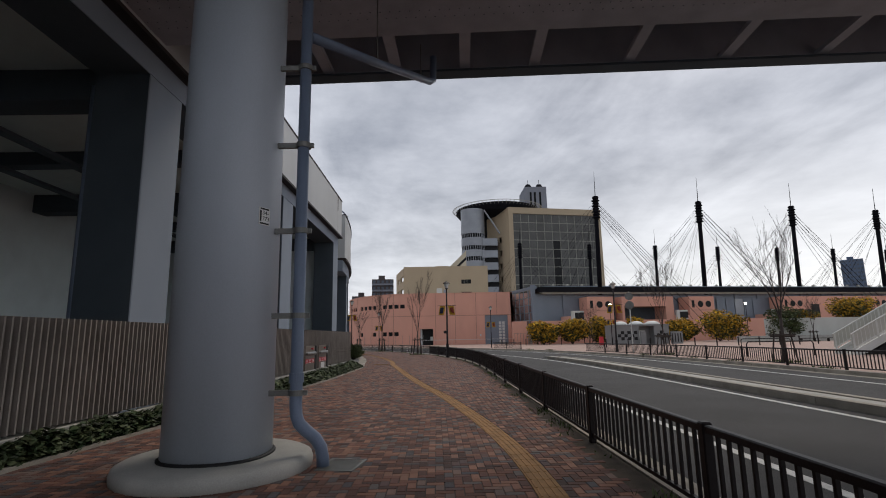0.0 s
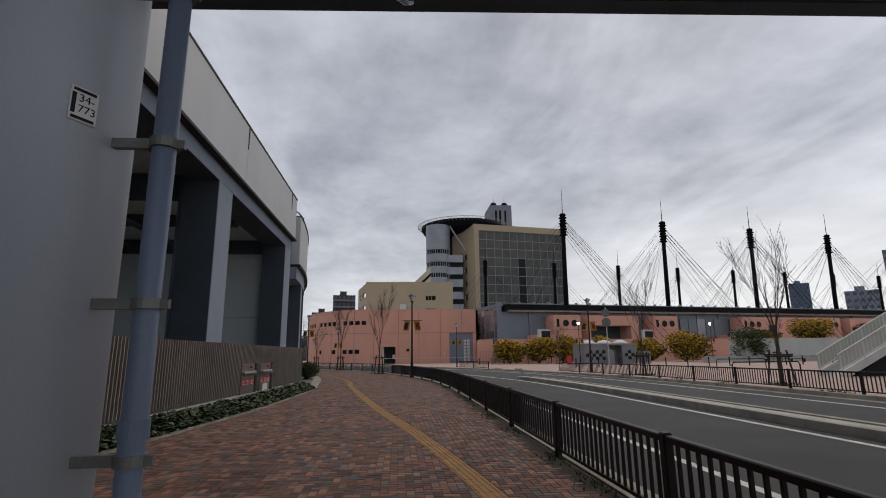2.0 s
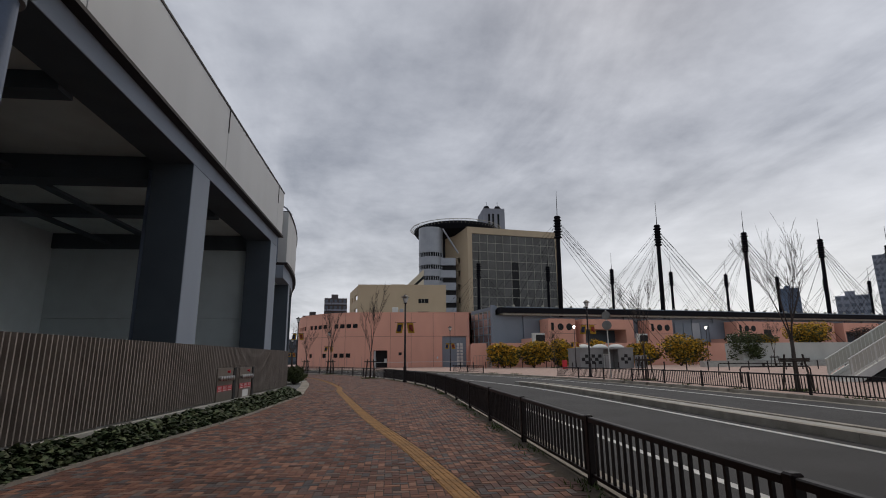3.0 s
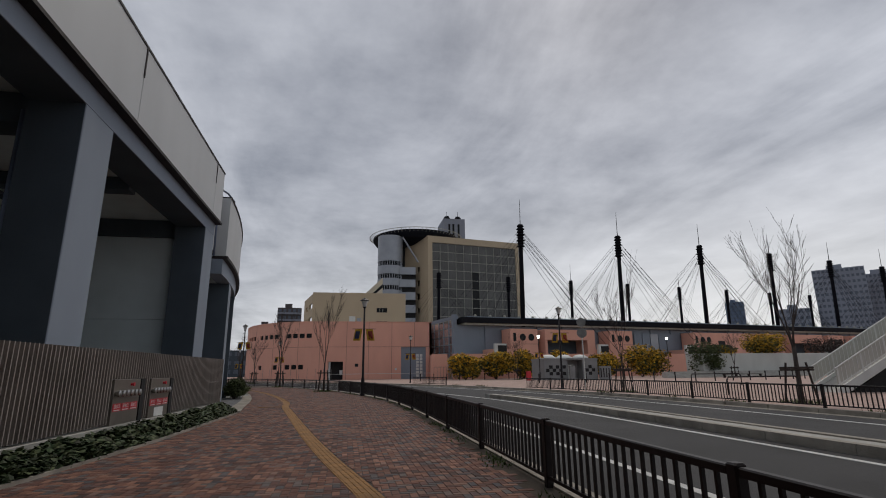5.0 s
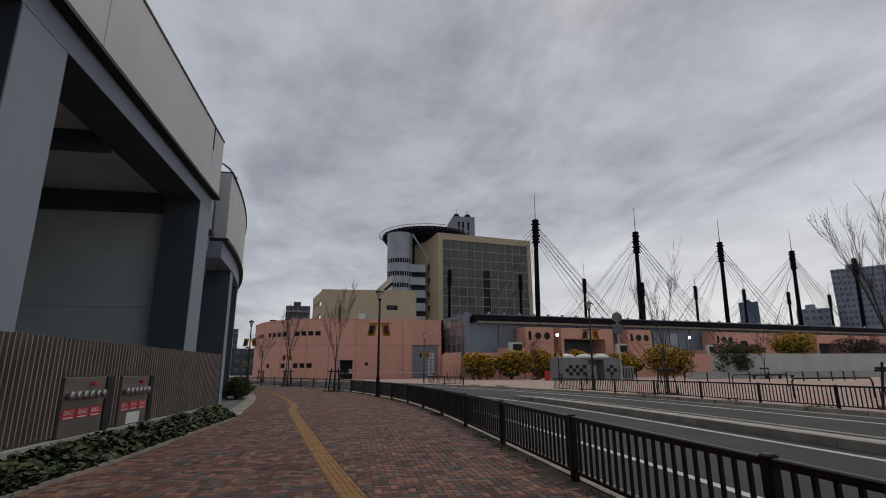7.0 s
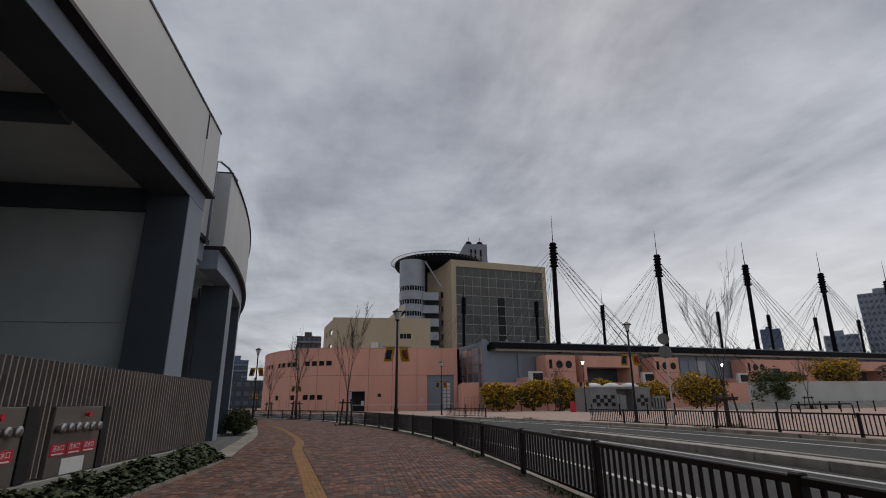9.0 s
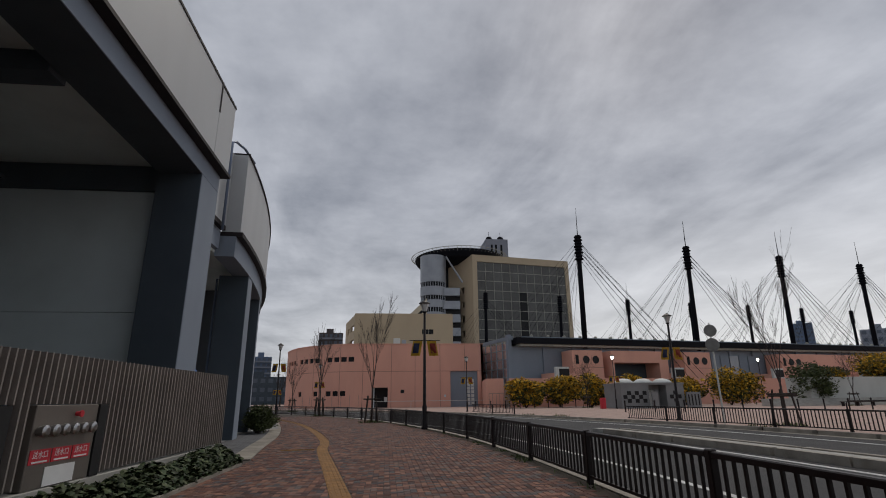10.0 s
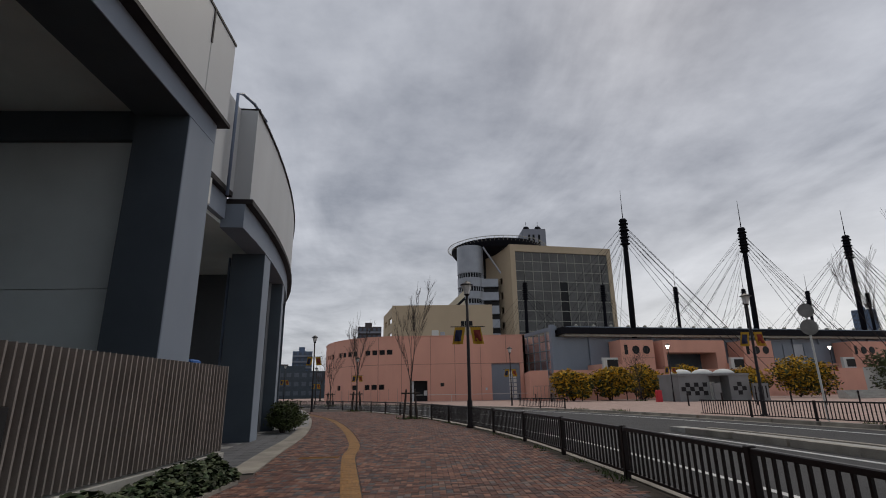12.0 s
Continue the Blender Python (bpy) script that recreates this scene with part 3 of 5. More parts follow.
for k in range(8):
    a = radians(6.35 + k * 5.3)
    c, s = math.cos(a), math.sin(a)
    r0, r1, w = 50.9, 51.95, 0.48
    ringc = [(-57.9 + r * c - t * s, 30.0 + r * s + t * c) for r, t in ((r0, -w), (r1, -w), (r1, w), (r0, w))]
    # same shade-coloured sheet on the near side of each wing column
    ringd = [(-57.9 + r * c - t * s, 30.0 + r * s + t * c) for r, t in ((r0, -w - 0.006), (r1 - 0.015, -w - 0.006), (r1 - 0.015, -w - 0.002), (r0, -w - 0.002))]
    Shape().prism(ringd, 0, 5.899).made("shaded_side_panel", M["beamdark"], wing)
    Shape().prism(ringc, 0, 5.899).made("wing_column", M["column"], wing)
    Shape().tube([(-57.9 + 50.8 * c + 0.3 * s, 30.0 + 50.8 * s - 0.3 * c, 0), (-57.9 + 50.8 * c + 0.3 * s, 30.0 + 50.8 * s - 0.3 * c, 5.8)], 0.045).made("down_pipe", M["pipe"], wing, smooth=True)
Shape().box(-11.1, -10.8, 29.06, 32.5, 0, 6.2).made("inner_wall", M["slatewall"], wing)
Shape().box(-11.0, -6.6, 29.1, 33.0, 6.0, 6.099).made("inner_soffit", M["soffit"], wing)
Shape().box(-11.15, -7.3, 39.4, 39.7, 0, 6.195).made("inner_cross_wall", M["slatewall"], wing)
# short recessed link with a vertical pipe
Shape().box(-14, -6.35, 29.7, 32.6, 6.9, 9.6).made("link_wall", M["fascia"], wing)
Shape().box(-14, -6.3, 29.7, 32.3, 6.75, 6.899).made("link_trim", M["trimdark"], wing)
Shape().box(-14, -6.45, 29.7, 32.3, 6.1, 6.749).made("link_beam", M["column"], wing)
Shape().tube([(-6.22, 31.75, 6.6), (-6.22, 31.75, 9.72), (-6.16, 31.95, 9.84), (-5.98, 32.4, 9.8), (-5.85, 33.2, 9.66)], 0.045).made("roof_pipe", M["pipe"], wing, smooth=True)
Shape().box(-6.4, -6.28, 30.5, 30.9, 6.0, 6.7).made("white_duct", M["white"], wing)
Shape().lathe([(0.12, 3.0), (0.13, 3.05), (0.1, 3.2), (0.02, 3.25)], -9.6, 34.6).made("wall_lamp", M["white"], wing, smooth=True)
tagged(Shape().box(-7.05, -6.55, 31.6, 32.1, 0.03, 2.25, 0.04).made("blue_bin", M["blue"]), "blue plastic cover behind the slat fence", "bin")

# slat fence of upright fins
SX = 0.0
SLAT = pose(-5.8, 7.0, 0, 0, 0, -2.24)
sf = empty("slat_fence", "taupe slat fence of close upright metal fins", "fence", at=SLAT)
Shape().box(SX - 0.42, SX + 0.02, -23, 22.75, -0.05, 0.3, 0.01).made("plinth", M["concrete"], sf)
Shape().box(SX - 0.2, SX - 0.156, -23, 22.7, 0.45, 0.51).made("rail", M["slat"], sf)
Shape().box(SX - 0.2, SX - 0.156, -23, 22.7, 1.75, 1.81).made("rail", M["slat"], sf)
Shape().box(SX - 0.23, SX - 0.202, -23, 22.7, 0.34, 1.86).made("backing", M["beamdark"], sf)
fin = Shape().box(-0.1, 0.055, -0.014, 0.014, 0.34, 1.95).made("fin", M["slat"], sf)
fin_me = fin.data
bpy.data.objects.remove(fin)
extra = Shape()
BOX = ((13.9, 15.25), (15.9, 17.2))
y, count = -23.0, 0
while y < 22.7:
    if not any(a - 0.05 < y < b + 0.28 for a, b in BOX):
        if y > -5.5 and count < 290:
            o = new("fin", fin_me)
            o.parent, o.location = sf, (SX - 0.055, y, 0)
            count += 1
        else:
            extra.box(SX - 0.155, SX, y - 0.014, y + 0.014, 0.34, 1.95)
    else:
        extra.box(SX - 0.105, SX, y - 0.013, y + 0.013, 1.31, 1.95)
    y += 0.125
extra.made("fin_rest", M["slat"], sf, kind="stuff")


def inlet_box(y0, y1, sheet):
    e = empty("standpipe_cabinet", "steel fire standpipe cabinet with chrome inlets and red labels", "standpipe", at=SLAT, group="standpipe cabinets")
    x = SX + 0.0
    Shape().box(x - 0.1, x, y0, y1, 0.31, 1.3, 0.008).made("panel", M["steel"], e)
    Shape().box(x - 0.14, x + 0.02, y1 + 0.01, y1 + 0.22, 0.31, 1.3).made("side_recess", M["dark"], e)
    n = 6
    for i in range(n):
        yy = y0 + 0.1 + (y1 - y0 - 0.3) * i / (n - 1)
        s = Shape().lathe([(0.045, 0.0), (0.062, 0.02), (0.062, 0.06), (0.075, 0.065), (0.075, 0.1), (0.04, 0.12)], n=14)
        s.made("inlet", M["chrome"], e, smooth=False, at=pose(x, yy, 0.99, 0, 90, 0))
    Shape().lathe([(0.03, 0), (0.03, 0.05), (0.045, 0.06), (0.045, 0.08)], n=12).made("valve", M["red"], e, at=pose(x, (y0 + y1) / 2 + 0.15, 1.18, 0, 90, 0))
    for i in range(3):
        yy = y0 + 0.03 + (y1 - y0 - 0.08) * i / 3
        lab = Shape().box(x + 0.002, x + 0.008, yy, yy + 0.38, 0.6, 0.77).made("red_label", M["red"], e)
        text_part("lettering", "送水口", 0.095, M["signwhite"], lab, Matrix(((0, 0, 1, x + 0.009), (1, 0, 0, yy + 0.05), (0, 1, 0, 0.675), (0, 0, 0, 1))))
        Shape().box(x + 0.009, x + 0.011, yy + 0.05, yy + 0.33, 0.615, 0.635).made("small_print", M["signwhite"], lab)
    if sheet:
        Shape().box(x + 0.002, x + 0.01, y0 + 0.35, y0 + 0.95, 0.32, 0.55).made("notice", M["signwhite"], e)


inlet_box(*BOX[0], False)
inlet_box(*BOX[1], True)

# ---- viaduct overhead ----
via = empty("viaduct", "grey steel viaduct deck with riveted box girder overhead", "viaduct", at=pose(4.8, 11.12, 0.1, 0, 0, -3.2))
Shape().box(-60, 80, -6.6, -1.75, 7.62, 9.6).made("box_girder", M["girder"], via)
Shape().box(-60, 80, -8.6, 0.0, 9.2, 9.5).made("deck_slab", M["girder"], via)
Shape().box(-60, 80, -0.12, 0.0, 7.77, 9.199, 0.0).made("edge_girder", M["girder"], via)
Shape().box(-60, 80, -0.3, 0.06, 7.6, 7.658).made("bottom_flange", M["beamdark"], via)
Shape().box(-60, 80, -8.6, -8.3, 7.62, 9.199).made("rear_edge_girder", M["girder"], via)
for k in range(-18, 16):
    x = -2.35 + (1.63 if k < 0 else 2.2) * k
    Shape().add([(x - 0.12, -1.752, 7.75), (x + 0.12, -1.752, 7.75), (x + 0.12, -0.122, 7.72), (x - 0.12, -0.122, 7.72), (x - 0.12, -1.752, 7.85), (x + 0.12, -1.752, 7.85), (x + 0.12, -0.122, 7.82), (x - 0.12, -0.122, 7.82)],
                [(0, 3, 2, 1), (4, 5, 6, 7), (0, 1, 5, 4), (2, 3, 7, 6), (0, 4, 7, 3), (1, 2, 6, 5)]).made("bracket_rib", M["girder"], via)
riv = Shape()
for k in range(-60, 110):
    for yy in (-2.35, -2.55, -2.95, -3.15):
        x = k * 0.19 + (0.09 if yy in (-2.55, -3.15) else 0)
        riv.add([(x - 0.022, yy - 0.022, 7.619), (x + 0.022, yy - 0.022, 7.619), (x + 0.022, yy + 0.022, 7.619), (x - 0.022, yy + 0.022, 7.619), (x, yy, 7.592)], [(0, 4, 1), (1, 4, 2), (2, 4, 3), (3, 4, 0)])
riv.made("rivets", M["beamdark"], via, kind="stuff")
Shape().box(-60, 80, -3.4, -2.1, 7.606, 7.618).made("splice_plate", M["girder"], via)

# the pillar with its round plinth, and the drain pipe on it
PX, PY = -2.705, 6.83
pil = empty("viaduct_pillar", "grey-blue painted steel pillar on a round concrete plinth", "pillar", at=pose(PX, PY, 0))
Shape().lathe([(1.14, -0.05), (1.15, 0.07), (1.13, 0.13), (1.07, 0.16), (0.8, 0.165), (0.3, 0.165)], n=56).made("plinth", M["concrete"], pil, smooth=True)
Shape().lathe([(0.665, 0.16), (0.665, 0.185), (0.65, 0.195)], n=48, power=2.3).made("base_seal", M["dark"], pil)
Shape().lathe([(0.625, 0.17), (0.615, 4.0), (0.605, 7.7)], n=64, power=2.35).made("shaft", M["pillar"], pil, smooth=True)
pl = Shape().box(-0.005, 0.005, -0.085, 0.085, -0.115, 0.115).made("number_plate", M["signwhite"], pil, at=pose(0.558, -0.335, 3.12, 0, 0, -30))
for word, zz in (("34-", 0.02), ("773", -0.055)):
    text_part("lettering", word, 0.075, M["dark"], pl, Matrix(((0, 0, 1, 0.006), (1, 0, 0, -0.035), (0, 1, 0, zz), (0, 0, 0, 1))))
for zz in (0.095, -0.095):
    Shape().box(0.006, 0.008, -0.07, 0.07, zz - 0.01, zz + 0.01).made("small_print", M["dark"], pl)
Shape().box(0.006, 0.008, -0.075, -0.05, -0.07, 0.07).made("scale_bar", M["dark"], pl)
dp = empty("drain_pipe", "blue-grey drain pipe clamped to the pillar", "pipe")
DX, DY = -1.745, 6.77
Shape().tube([(DX, DY, 6.9), (DX, DY, 0.75), (DX + 0.01, DY, 0.62), (DX + 0.05, DY, 0.52), (DX + 0.14, DY + 0.01, 0.43), (DX + 0.25, DY + 0.02, 0.34), (DX + 0.32, DY + 0.03, 0.23), (DX + 0.345, DY + 0.04, 0.1), (DX + 0.35, DY + 0.04, 0.0)], 0.078, 18).made("down_pipe", M["pipe"], dp, smooth=True)
Shape().tube([(DX, DY, 6.8), (DX, DY, 7.72)], 0.083, 18).made("upper_pipe", M["pipe"], dp, smooth=True)
Shape().tube([(DX + 0.05, DY + 0.05, 5.85), (-0.95, 8.55, 6.45), (-0.02, 10.3, 7.03), (0.05, 10.45, 7.14), (0.07, 10.5, 7.72)], 0.075, 14).made("branch_pipe", M["pipe"], dp, smooth=True)
for p in ((-0.95, 8.55), (-0.2, 10.0)):
    Shape().tube([(p[0], p[1], 6.4 if p[0] < -0.5 else 6.85), (p[0], p[1], 7.72)], 0.015, 6).made("hanger", M["bracket"], dp)
for z in (0.895, 1.86, 2.98, 4.18, 5.33):
    Shape().box(PX + 0.53, DX - 0.05, DY - 0.025, DY + 0.025, z - 0.035, z + 0.035).made("bracket_arm", M["bracket"], dp)
    Shape().lathe([(0.098, z - 0.035), (0.098, z + 0.035)], DX, DY, 18).made("clamp", M["bracket"], dp)
    Shape().box(DX + 0.08, DX + 0.14, DY - 0.02, DY + 0.02, z - 0.03, z + 0.03).made("clamp_ear", M["bracket"], dp)
Shape().lathe([(0.092, 1.02), (0.092, 1.14)], DX, DY, 18).made("sleeve", M["pipe"], dp)
gr = empty("drain_grate", "galvanised square drain grate in the paving", "drain", at=pose(-1.17, 6.85, 0, 0, 0, -10))
for a, b, c, d in ((-0.24, 0.24, -0.3, -0.27), (-0.24, 0.24, 0.27, 0.3), (-0.24, -0.21, -0.27, 0.27), (0.21, 0.24, -0.27, 0.27)):
    Shape().box(a, b, c, d, -0.05, 0.012).made("frame", M["bracket"], gr)
for i in range(14):
    Shape().box(-0.205 + i * 0.03, -0.193 + i * 0.03, -0.27, 0.27, -0.05, 0.008).made("bar", M["bracket"], gr)
Shape().box(-0.2, 0.2, -0.27, 0.27, -0.06, -0.03).made("pit", M["dark"], gr)

# ---- verge under the roadside fence ----
verge = empty("fence_verge", "dark soil strip with moss along the guard fence", "verge", kind="structure")
Shape().strip(FENCE[10:110], -0.45, 0.02, -0.1, -0.006).made("earth", M["soil"], verge)
rv = random.Random(5)
vg = Shape()
for k in range(5200):
    y = rv.uniform(-2, 60)
    if noise.noise((0, y * 0.7, 2.0)) < -0.05 + 0.4 * rv.random():
        continue
    x = x_on(FENCE, y) - abs(rv.gauss(0.08, 0.14))
    a, hh = rv.uniform(0, 6.28), rv.uniform(0.02, 0.075)
    vg.add([(x - 0.015 * math.cos(a), y - 0.015 * math.sin(a), -0.008), (x + 0.015 * math.cos(a), y + 0.015 * math.sin(a), -0.008), (x + 0.04 * math.sin(a), y + 0.04 * math.cos(a), hh)], [(0, 1, 2)])
vg.made("moss_tufts", M["grass"], verge, kind="stuff")

# ---- roadside fences ----


def fence_panel(name, p, q, label, height=0.785, gap=0.155, group=""):
    """One span: a post, two rails and upright bars, from p to q."""
    p, q = Vector((*p, 0)), Vector((*q, 0))
    d = q - p
    n = d.length
    at = Matrix.Translation(p) @ Matrix.Rotation(math.atan2(d.y, d.x), 4, "Z")
    e = empty(name, label, "fence", at=at, group=group)
    Shape().box(-0.05, 0.05, -0.045, 0.045, -0.1, height + 0.02, 0.012).made("post", M["fence"], e)
    Shape().box(0.05, n - 0.05, -0.035, 0.035, height - 0.06, height, 0.01).made("top_rail", M["fence"], e)
    Shape().box(0.05, n - 0.05, -0.022, 0.022, 0.09, 0.13).made("bottom_rail", M["fence"], e)
    k = max(2, int(round((n - 0.08) / gap)))
    bar = None
    for i in range(1, k):
        x = 0.04 + (n - 0.08) * i / k
        if bar is None:
            bar = Shape().box(-0.014, 0.014, -0.014, 0.014, 0.13, height - 0.061).made("bar", M["fence"], e)
            bar.location = (x, 0, 0)
        else:
            o = new("bar", bar.data)
            o.parent, o.location = e, (x, 0, 0)
    return e


def along(line, step, start, stop):
    """Points at even steps along a line, by length."""
    out, run, nxt = [], 0.0, start
    for a, b in zip(line, line[1:]):
        d = math.dist(a, b)
        while run + d >= nxt and nxt <= stop:
            t = (nxt - run) / d
            out.append((a[0] + (b[0] - a[0]) * t, a[1] + (b[1] - a[1]) * t))
            nxt += step
        run += d
    return out


posts = along(FENCE, 3.27, 31.35, 128)
for p, q in zip(posts, posts[1:]):
    fence_panel("guard_fence", p, q, "dark brown steel guard fence panel beside the walk", group="walkway guard fence", gap=0.155 if p[1] < 45 else 0.25)
far_line = offset(FENCE, 13.45)
fposts = [p for p in along(far_line, 3.3, 33.3, 140.0) if p[1] < 48.5]
for p, q in zip(fposts, fposts[1:]):
    fence_panel("far_guard_fence", p, q, "dark brown steel guard fence panel across the road", group="far guard fence", gap=0.16)
fposts = [p for p in along(far_line, 3.3, 33.3, 140.0) if 56.0 < p[1] < 67.0]
for p, q in zip(fposts, fposts[1:]):
    fence_panel("far_guard_fence", p, q, "dark brown steel guard fence panel by the crossing", group="far guard fence", gap=0.22)

wd = Shape()
rw = random.Random(9)
fl_ = offset(FENCE, 13.5)
for k in range(2600):
    y = rw.uniform(6, 58)
    if noise.noise((3.0, y * 0.5, 7.0)) < 0.12:
        continue
    x = x_on(fl_, y) + rw.gauss(0.0, 0.14)
    a, hh = rw.uniform(0, 6.28), rw.uniform(0.05, 0.2)
    wd.add([(x - 0.02 * math.cos(a), y - 0.02 * math.sin(a), 0.0), (x + 0.02 * math.cos(a), y + 0.02 * math.sin(a), 0.0), (x + 0.06 * math.sin(a), y + 0.06 * math.cos(a), hh)], [(0, 1, 2)])
tagged(wd.made("kerb_weeds", M["grass"]), "scattered weeds growing along the far kerb", "weeds", kind="stuff")

# ---- street lamps ----


def street_lamp(x, y, h, banner, lit=False, r=0.055):
    e = empty("street_lamp", "tall dark brown street lamp with tapered lantern" if h > 5 else "slim dark street lamp with small lantern", "street lamp", at=pose(x, y, 0, 1.6, 0, 0), group="street lamps")
    Shape().lathe([(r * 2.2, 0.0), (r * 2.2, 0.06), (r * 1.5, 0.12), (r * 1.45, 1.0), (r, 1.06), (r * 0.75, h - 0.55)], n=12).made("post", M["fence"], e, smooth=True)
    Shape().lathe([(0.05, h - 0.56), (0.12, h - 0.5), (0.12, h - 0.47)], n=12).made("collar", M["fence"], e)
    Shape().lathe([(0.1, h - 0.47), (0.22, h - 0.1)], n=6).made("lantern", M["lit"] if lit else M["lampglass"], e)
    Shape().lathe([(0.27, h - 0.1), (0.27, h - 0.06), (0.1, h + 0.04), (0.03, h + 0.1)], n=12).made("cap", M["fence"], e)
    if banner:
        zt = h * banner
        for sgn, dark in ((-1, "bannerb"), (1, "bannerr")):
            a, b = (0.1, 0.54) if sgn > 0 else (-0.54, -0.1)
            fl = Shape()
            n = 6
            vs = []
            for t in (0, 0.012):
                for j in range(n + 1):
                    for i in range(n + 1):
                        u, v = i / n, j / n
                        vs.append((a + (b - a) * u + sgn * 0.12 * (1 - v), 0.05 * math.sin(5 * u + 4 * v) * (1 - v) + t, zt - 0.7 + 0.7 * v))
            m2 = (n + 1) ** 2
            fs = [(j * (n + 1) + i, j * (n + 1) + i + 1, (j + 1) * (n + 1) + i + 1, (j + 1) * (n + 1) + i) for j in range(n) for i in range(n)]
            fl.add(vs, fs + [tuple(k + m2 for k in f) for f in fs])
            cloth = fl.made("banner", M["bannery"], e)
            pr = Shape()
            pr.add([(x0 * 0.62 + (a + b) / 2 * 0.38 + sgn * 0.05, y0 - 0.03, zt - 0.35 + (z0 - zt + 0.35) * 0.66) for x0, y0, z0 in vs[:m2]], fs)
            pr.made("print", M[dark], cloth)
        Shape().tube([(-0.72, 0, zt + 0.02), (0.72, 0, zt + 0.02)], 0.018, 6).made("banner_arm", M["fence"], e)
    return e


street_lamp(0.88, 40.1, 5.85, 0.68, r=0.075)
street_lamp(15.6, 44.1, 5.95, 0.68, r=0.075)
street_lamp(-10.45, 63.2, 6.2, 0.72, r=0.07)
street_lamp(7.6, 70.5, 5.6, 0.62)
street_lamp(25.6, 74.0, 6.0, 0.6, lit=True)
street_lamp(51.9, 84.0, 6.4, 0.6, lit=True)
street_lamp(-9.2, 82.0, 5.6, 0.62)
street_lamp(-21.7, 96.0, 5.6, 0.62)
street_lamp(-17.3, 97.0, 5.2, 0.55)
street_lamp(-31.0, 120.0, 5.6, 0.7)
street_lamp(17.75, 18.5, 6.5, 0.7, r=0.075)

# ---- pink building with its curved end ----
PY0 = 104.0
pink = empty("pink_building", "salmon pink rendered building with a curved end", "building")
PH = 10.45
front = [(15.8, PY0), (-5.0, PY0)]
curve = [(-5 - 16.5 * math.sin(a), PY0 + 25 * (1 - math.cos(a))) for a in [radians(k * 4.5) for k in range(1, 21)]]
outline = front + curve


def wall_run(name, parent, p, q, z0, z1, holes, mat, thick=0.4):
    """A wall from p to q with rectangular holes (u0, u1, v0, v1) in metres along and up; thickness to the left of p-q."""
    d = Vector((q[0] - p[0], q[1] - p[1], 0))
    n = d.length
    us = sorted({0.0, n, *[h[0] for h in holes], *[h[1] for h in holes]})
    vs = sorted({z0, z1, *[h[2] for h in holes], *[h[3] for h in holes]})
    s = Shape()
    for u0, u1 in zip(us, us[1:]):
        for v0, v1 in zip(vs, vs[1:]):
            if not any(h[0] - 1e-6 <= u0 and u1 <= h[1] + 1e-6 and h[2] - 1e-6 <= v0 and v1 <= h[3] + 1e-6 for h in holes):
                s.box(u0, u1, 0, thick, v0, v1)
    seen, vv, ff = {}, [], []
    for f in s.f:
        ids = []
        for i in f:
            key = tuple(round(c, 4) for c in s.v[i])
            if key not in seen:
                seen[key] = len(vv)
                vv.append(s.v[i])
            ids.append(seen[key])
        ff.append(tuple(ids))
    count = {}
    for f in ff:
        count[frozenset(f)] = count.get(frozenset(f), 0) + 1
    s.v, s.f = vv, [f for f in ff if count[frozenset(f)] == 1]
    return s.made(name, mat, parent, at=Matrix.Translation((p[0], p[1], 0)) @ Matrix.Rotation(math.atan2(d.y, d.x), 4, "Z"))


# the flat front, seen from the street, runs from west to east
wall_run("front_wall", pink, (-5.0, PY0), (15.8, PY0), 0, PH, [(1.7, 4.35, 0, 3.25), (15.0, 19.75, 0, 5.85)], M["pink"])
Shape().box(-3.3, -0.65, PY0 + 1.6, PY0 + 1.8, 0, 3.3).made("dark_entry", M["dark"], pink)
Shape().box(-3.25, -2.9, PY0 + 0.45, PY0 + 1.6, 0, 3.2).made("entry_side", M["backwall"], pink)
Shape().box(-1.25, -0.7, PY0 + 1.3, PY0 + 1.36, 0.9, 1.7).made("entry_notice", M["signwhite"], pink)
sh = Shape().box(10.0, 14.75, PY0 + 0.3, PY0 + 0.38, 0, 5.85).made("grey_shutter", M["greymetal"], pink)
for k in range(7):
    for xx in (12.9, 13.6):
        Shape().box(xx, xx + 0.5, PY0 + 0.27, PY0 + 0.298, 0.3 + k * 0.62, 0.8 + k * 0.62).made("white_square", M["white"], sh)
Shape().box(1.5, 2.1, PY0 - 0.04, PY0 + 0.02, 2.3, 2.85).made("vent", M["dark"], pink)
Shape().box(8.9, 9.2, PY0 - 0.05, PY0 + 0.02, 1.6, 2.0).made("meter_box", M["backwall"], pink)
for x in (-4.95, -0.15, 3.9, 8.2, 12.5):
    Shape().box(x, x + 0.07, PY0 - 0.012, PY0 - 0.001, 5.9 if 9.9 < x < 14.8 else 3.3 if -3.3 < x < -0.6 else 0, PH).made("panel_joint", M["pinkjoint"], pink)
Shape().box(-5.0, 15.8, PY0 - 0.016, PY0 - 0.002, 5.86, 5.93).made("floor_joint", M["pinkjoint"], pink)
Shape().box(-5.1, 15.9, PY0 - 0.08, PY0 + 0.5, PH, PH + 0.12).made("coping", M["pink"], pink)
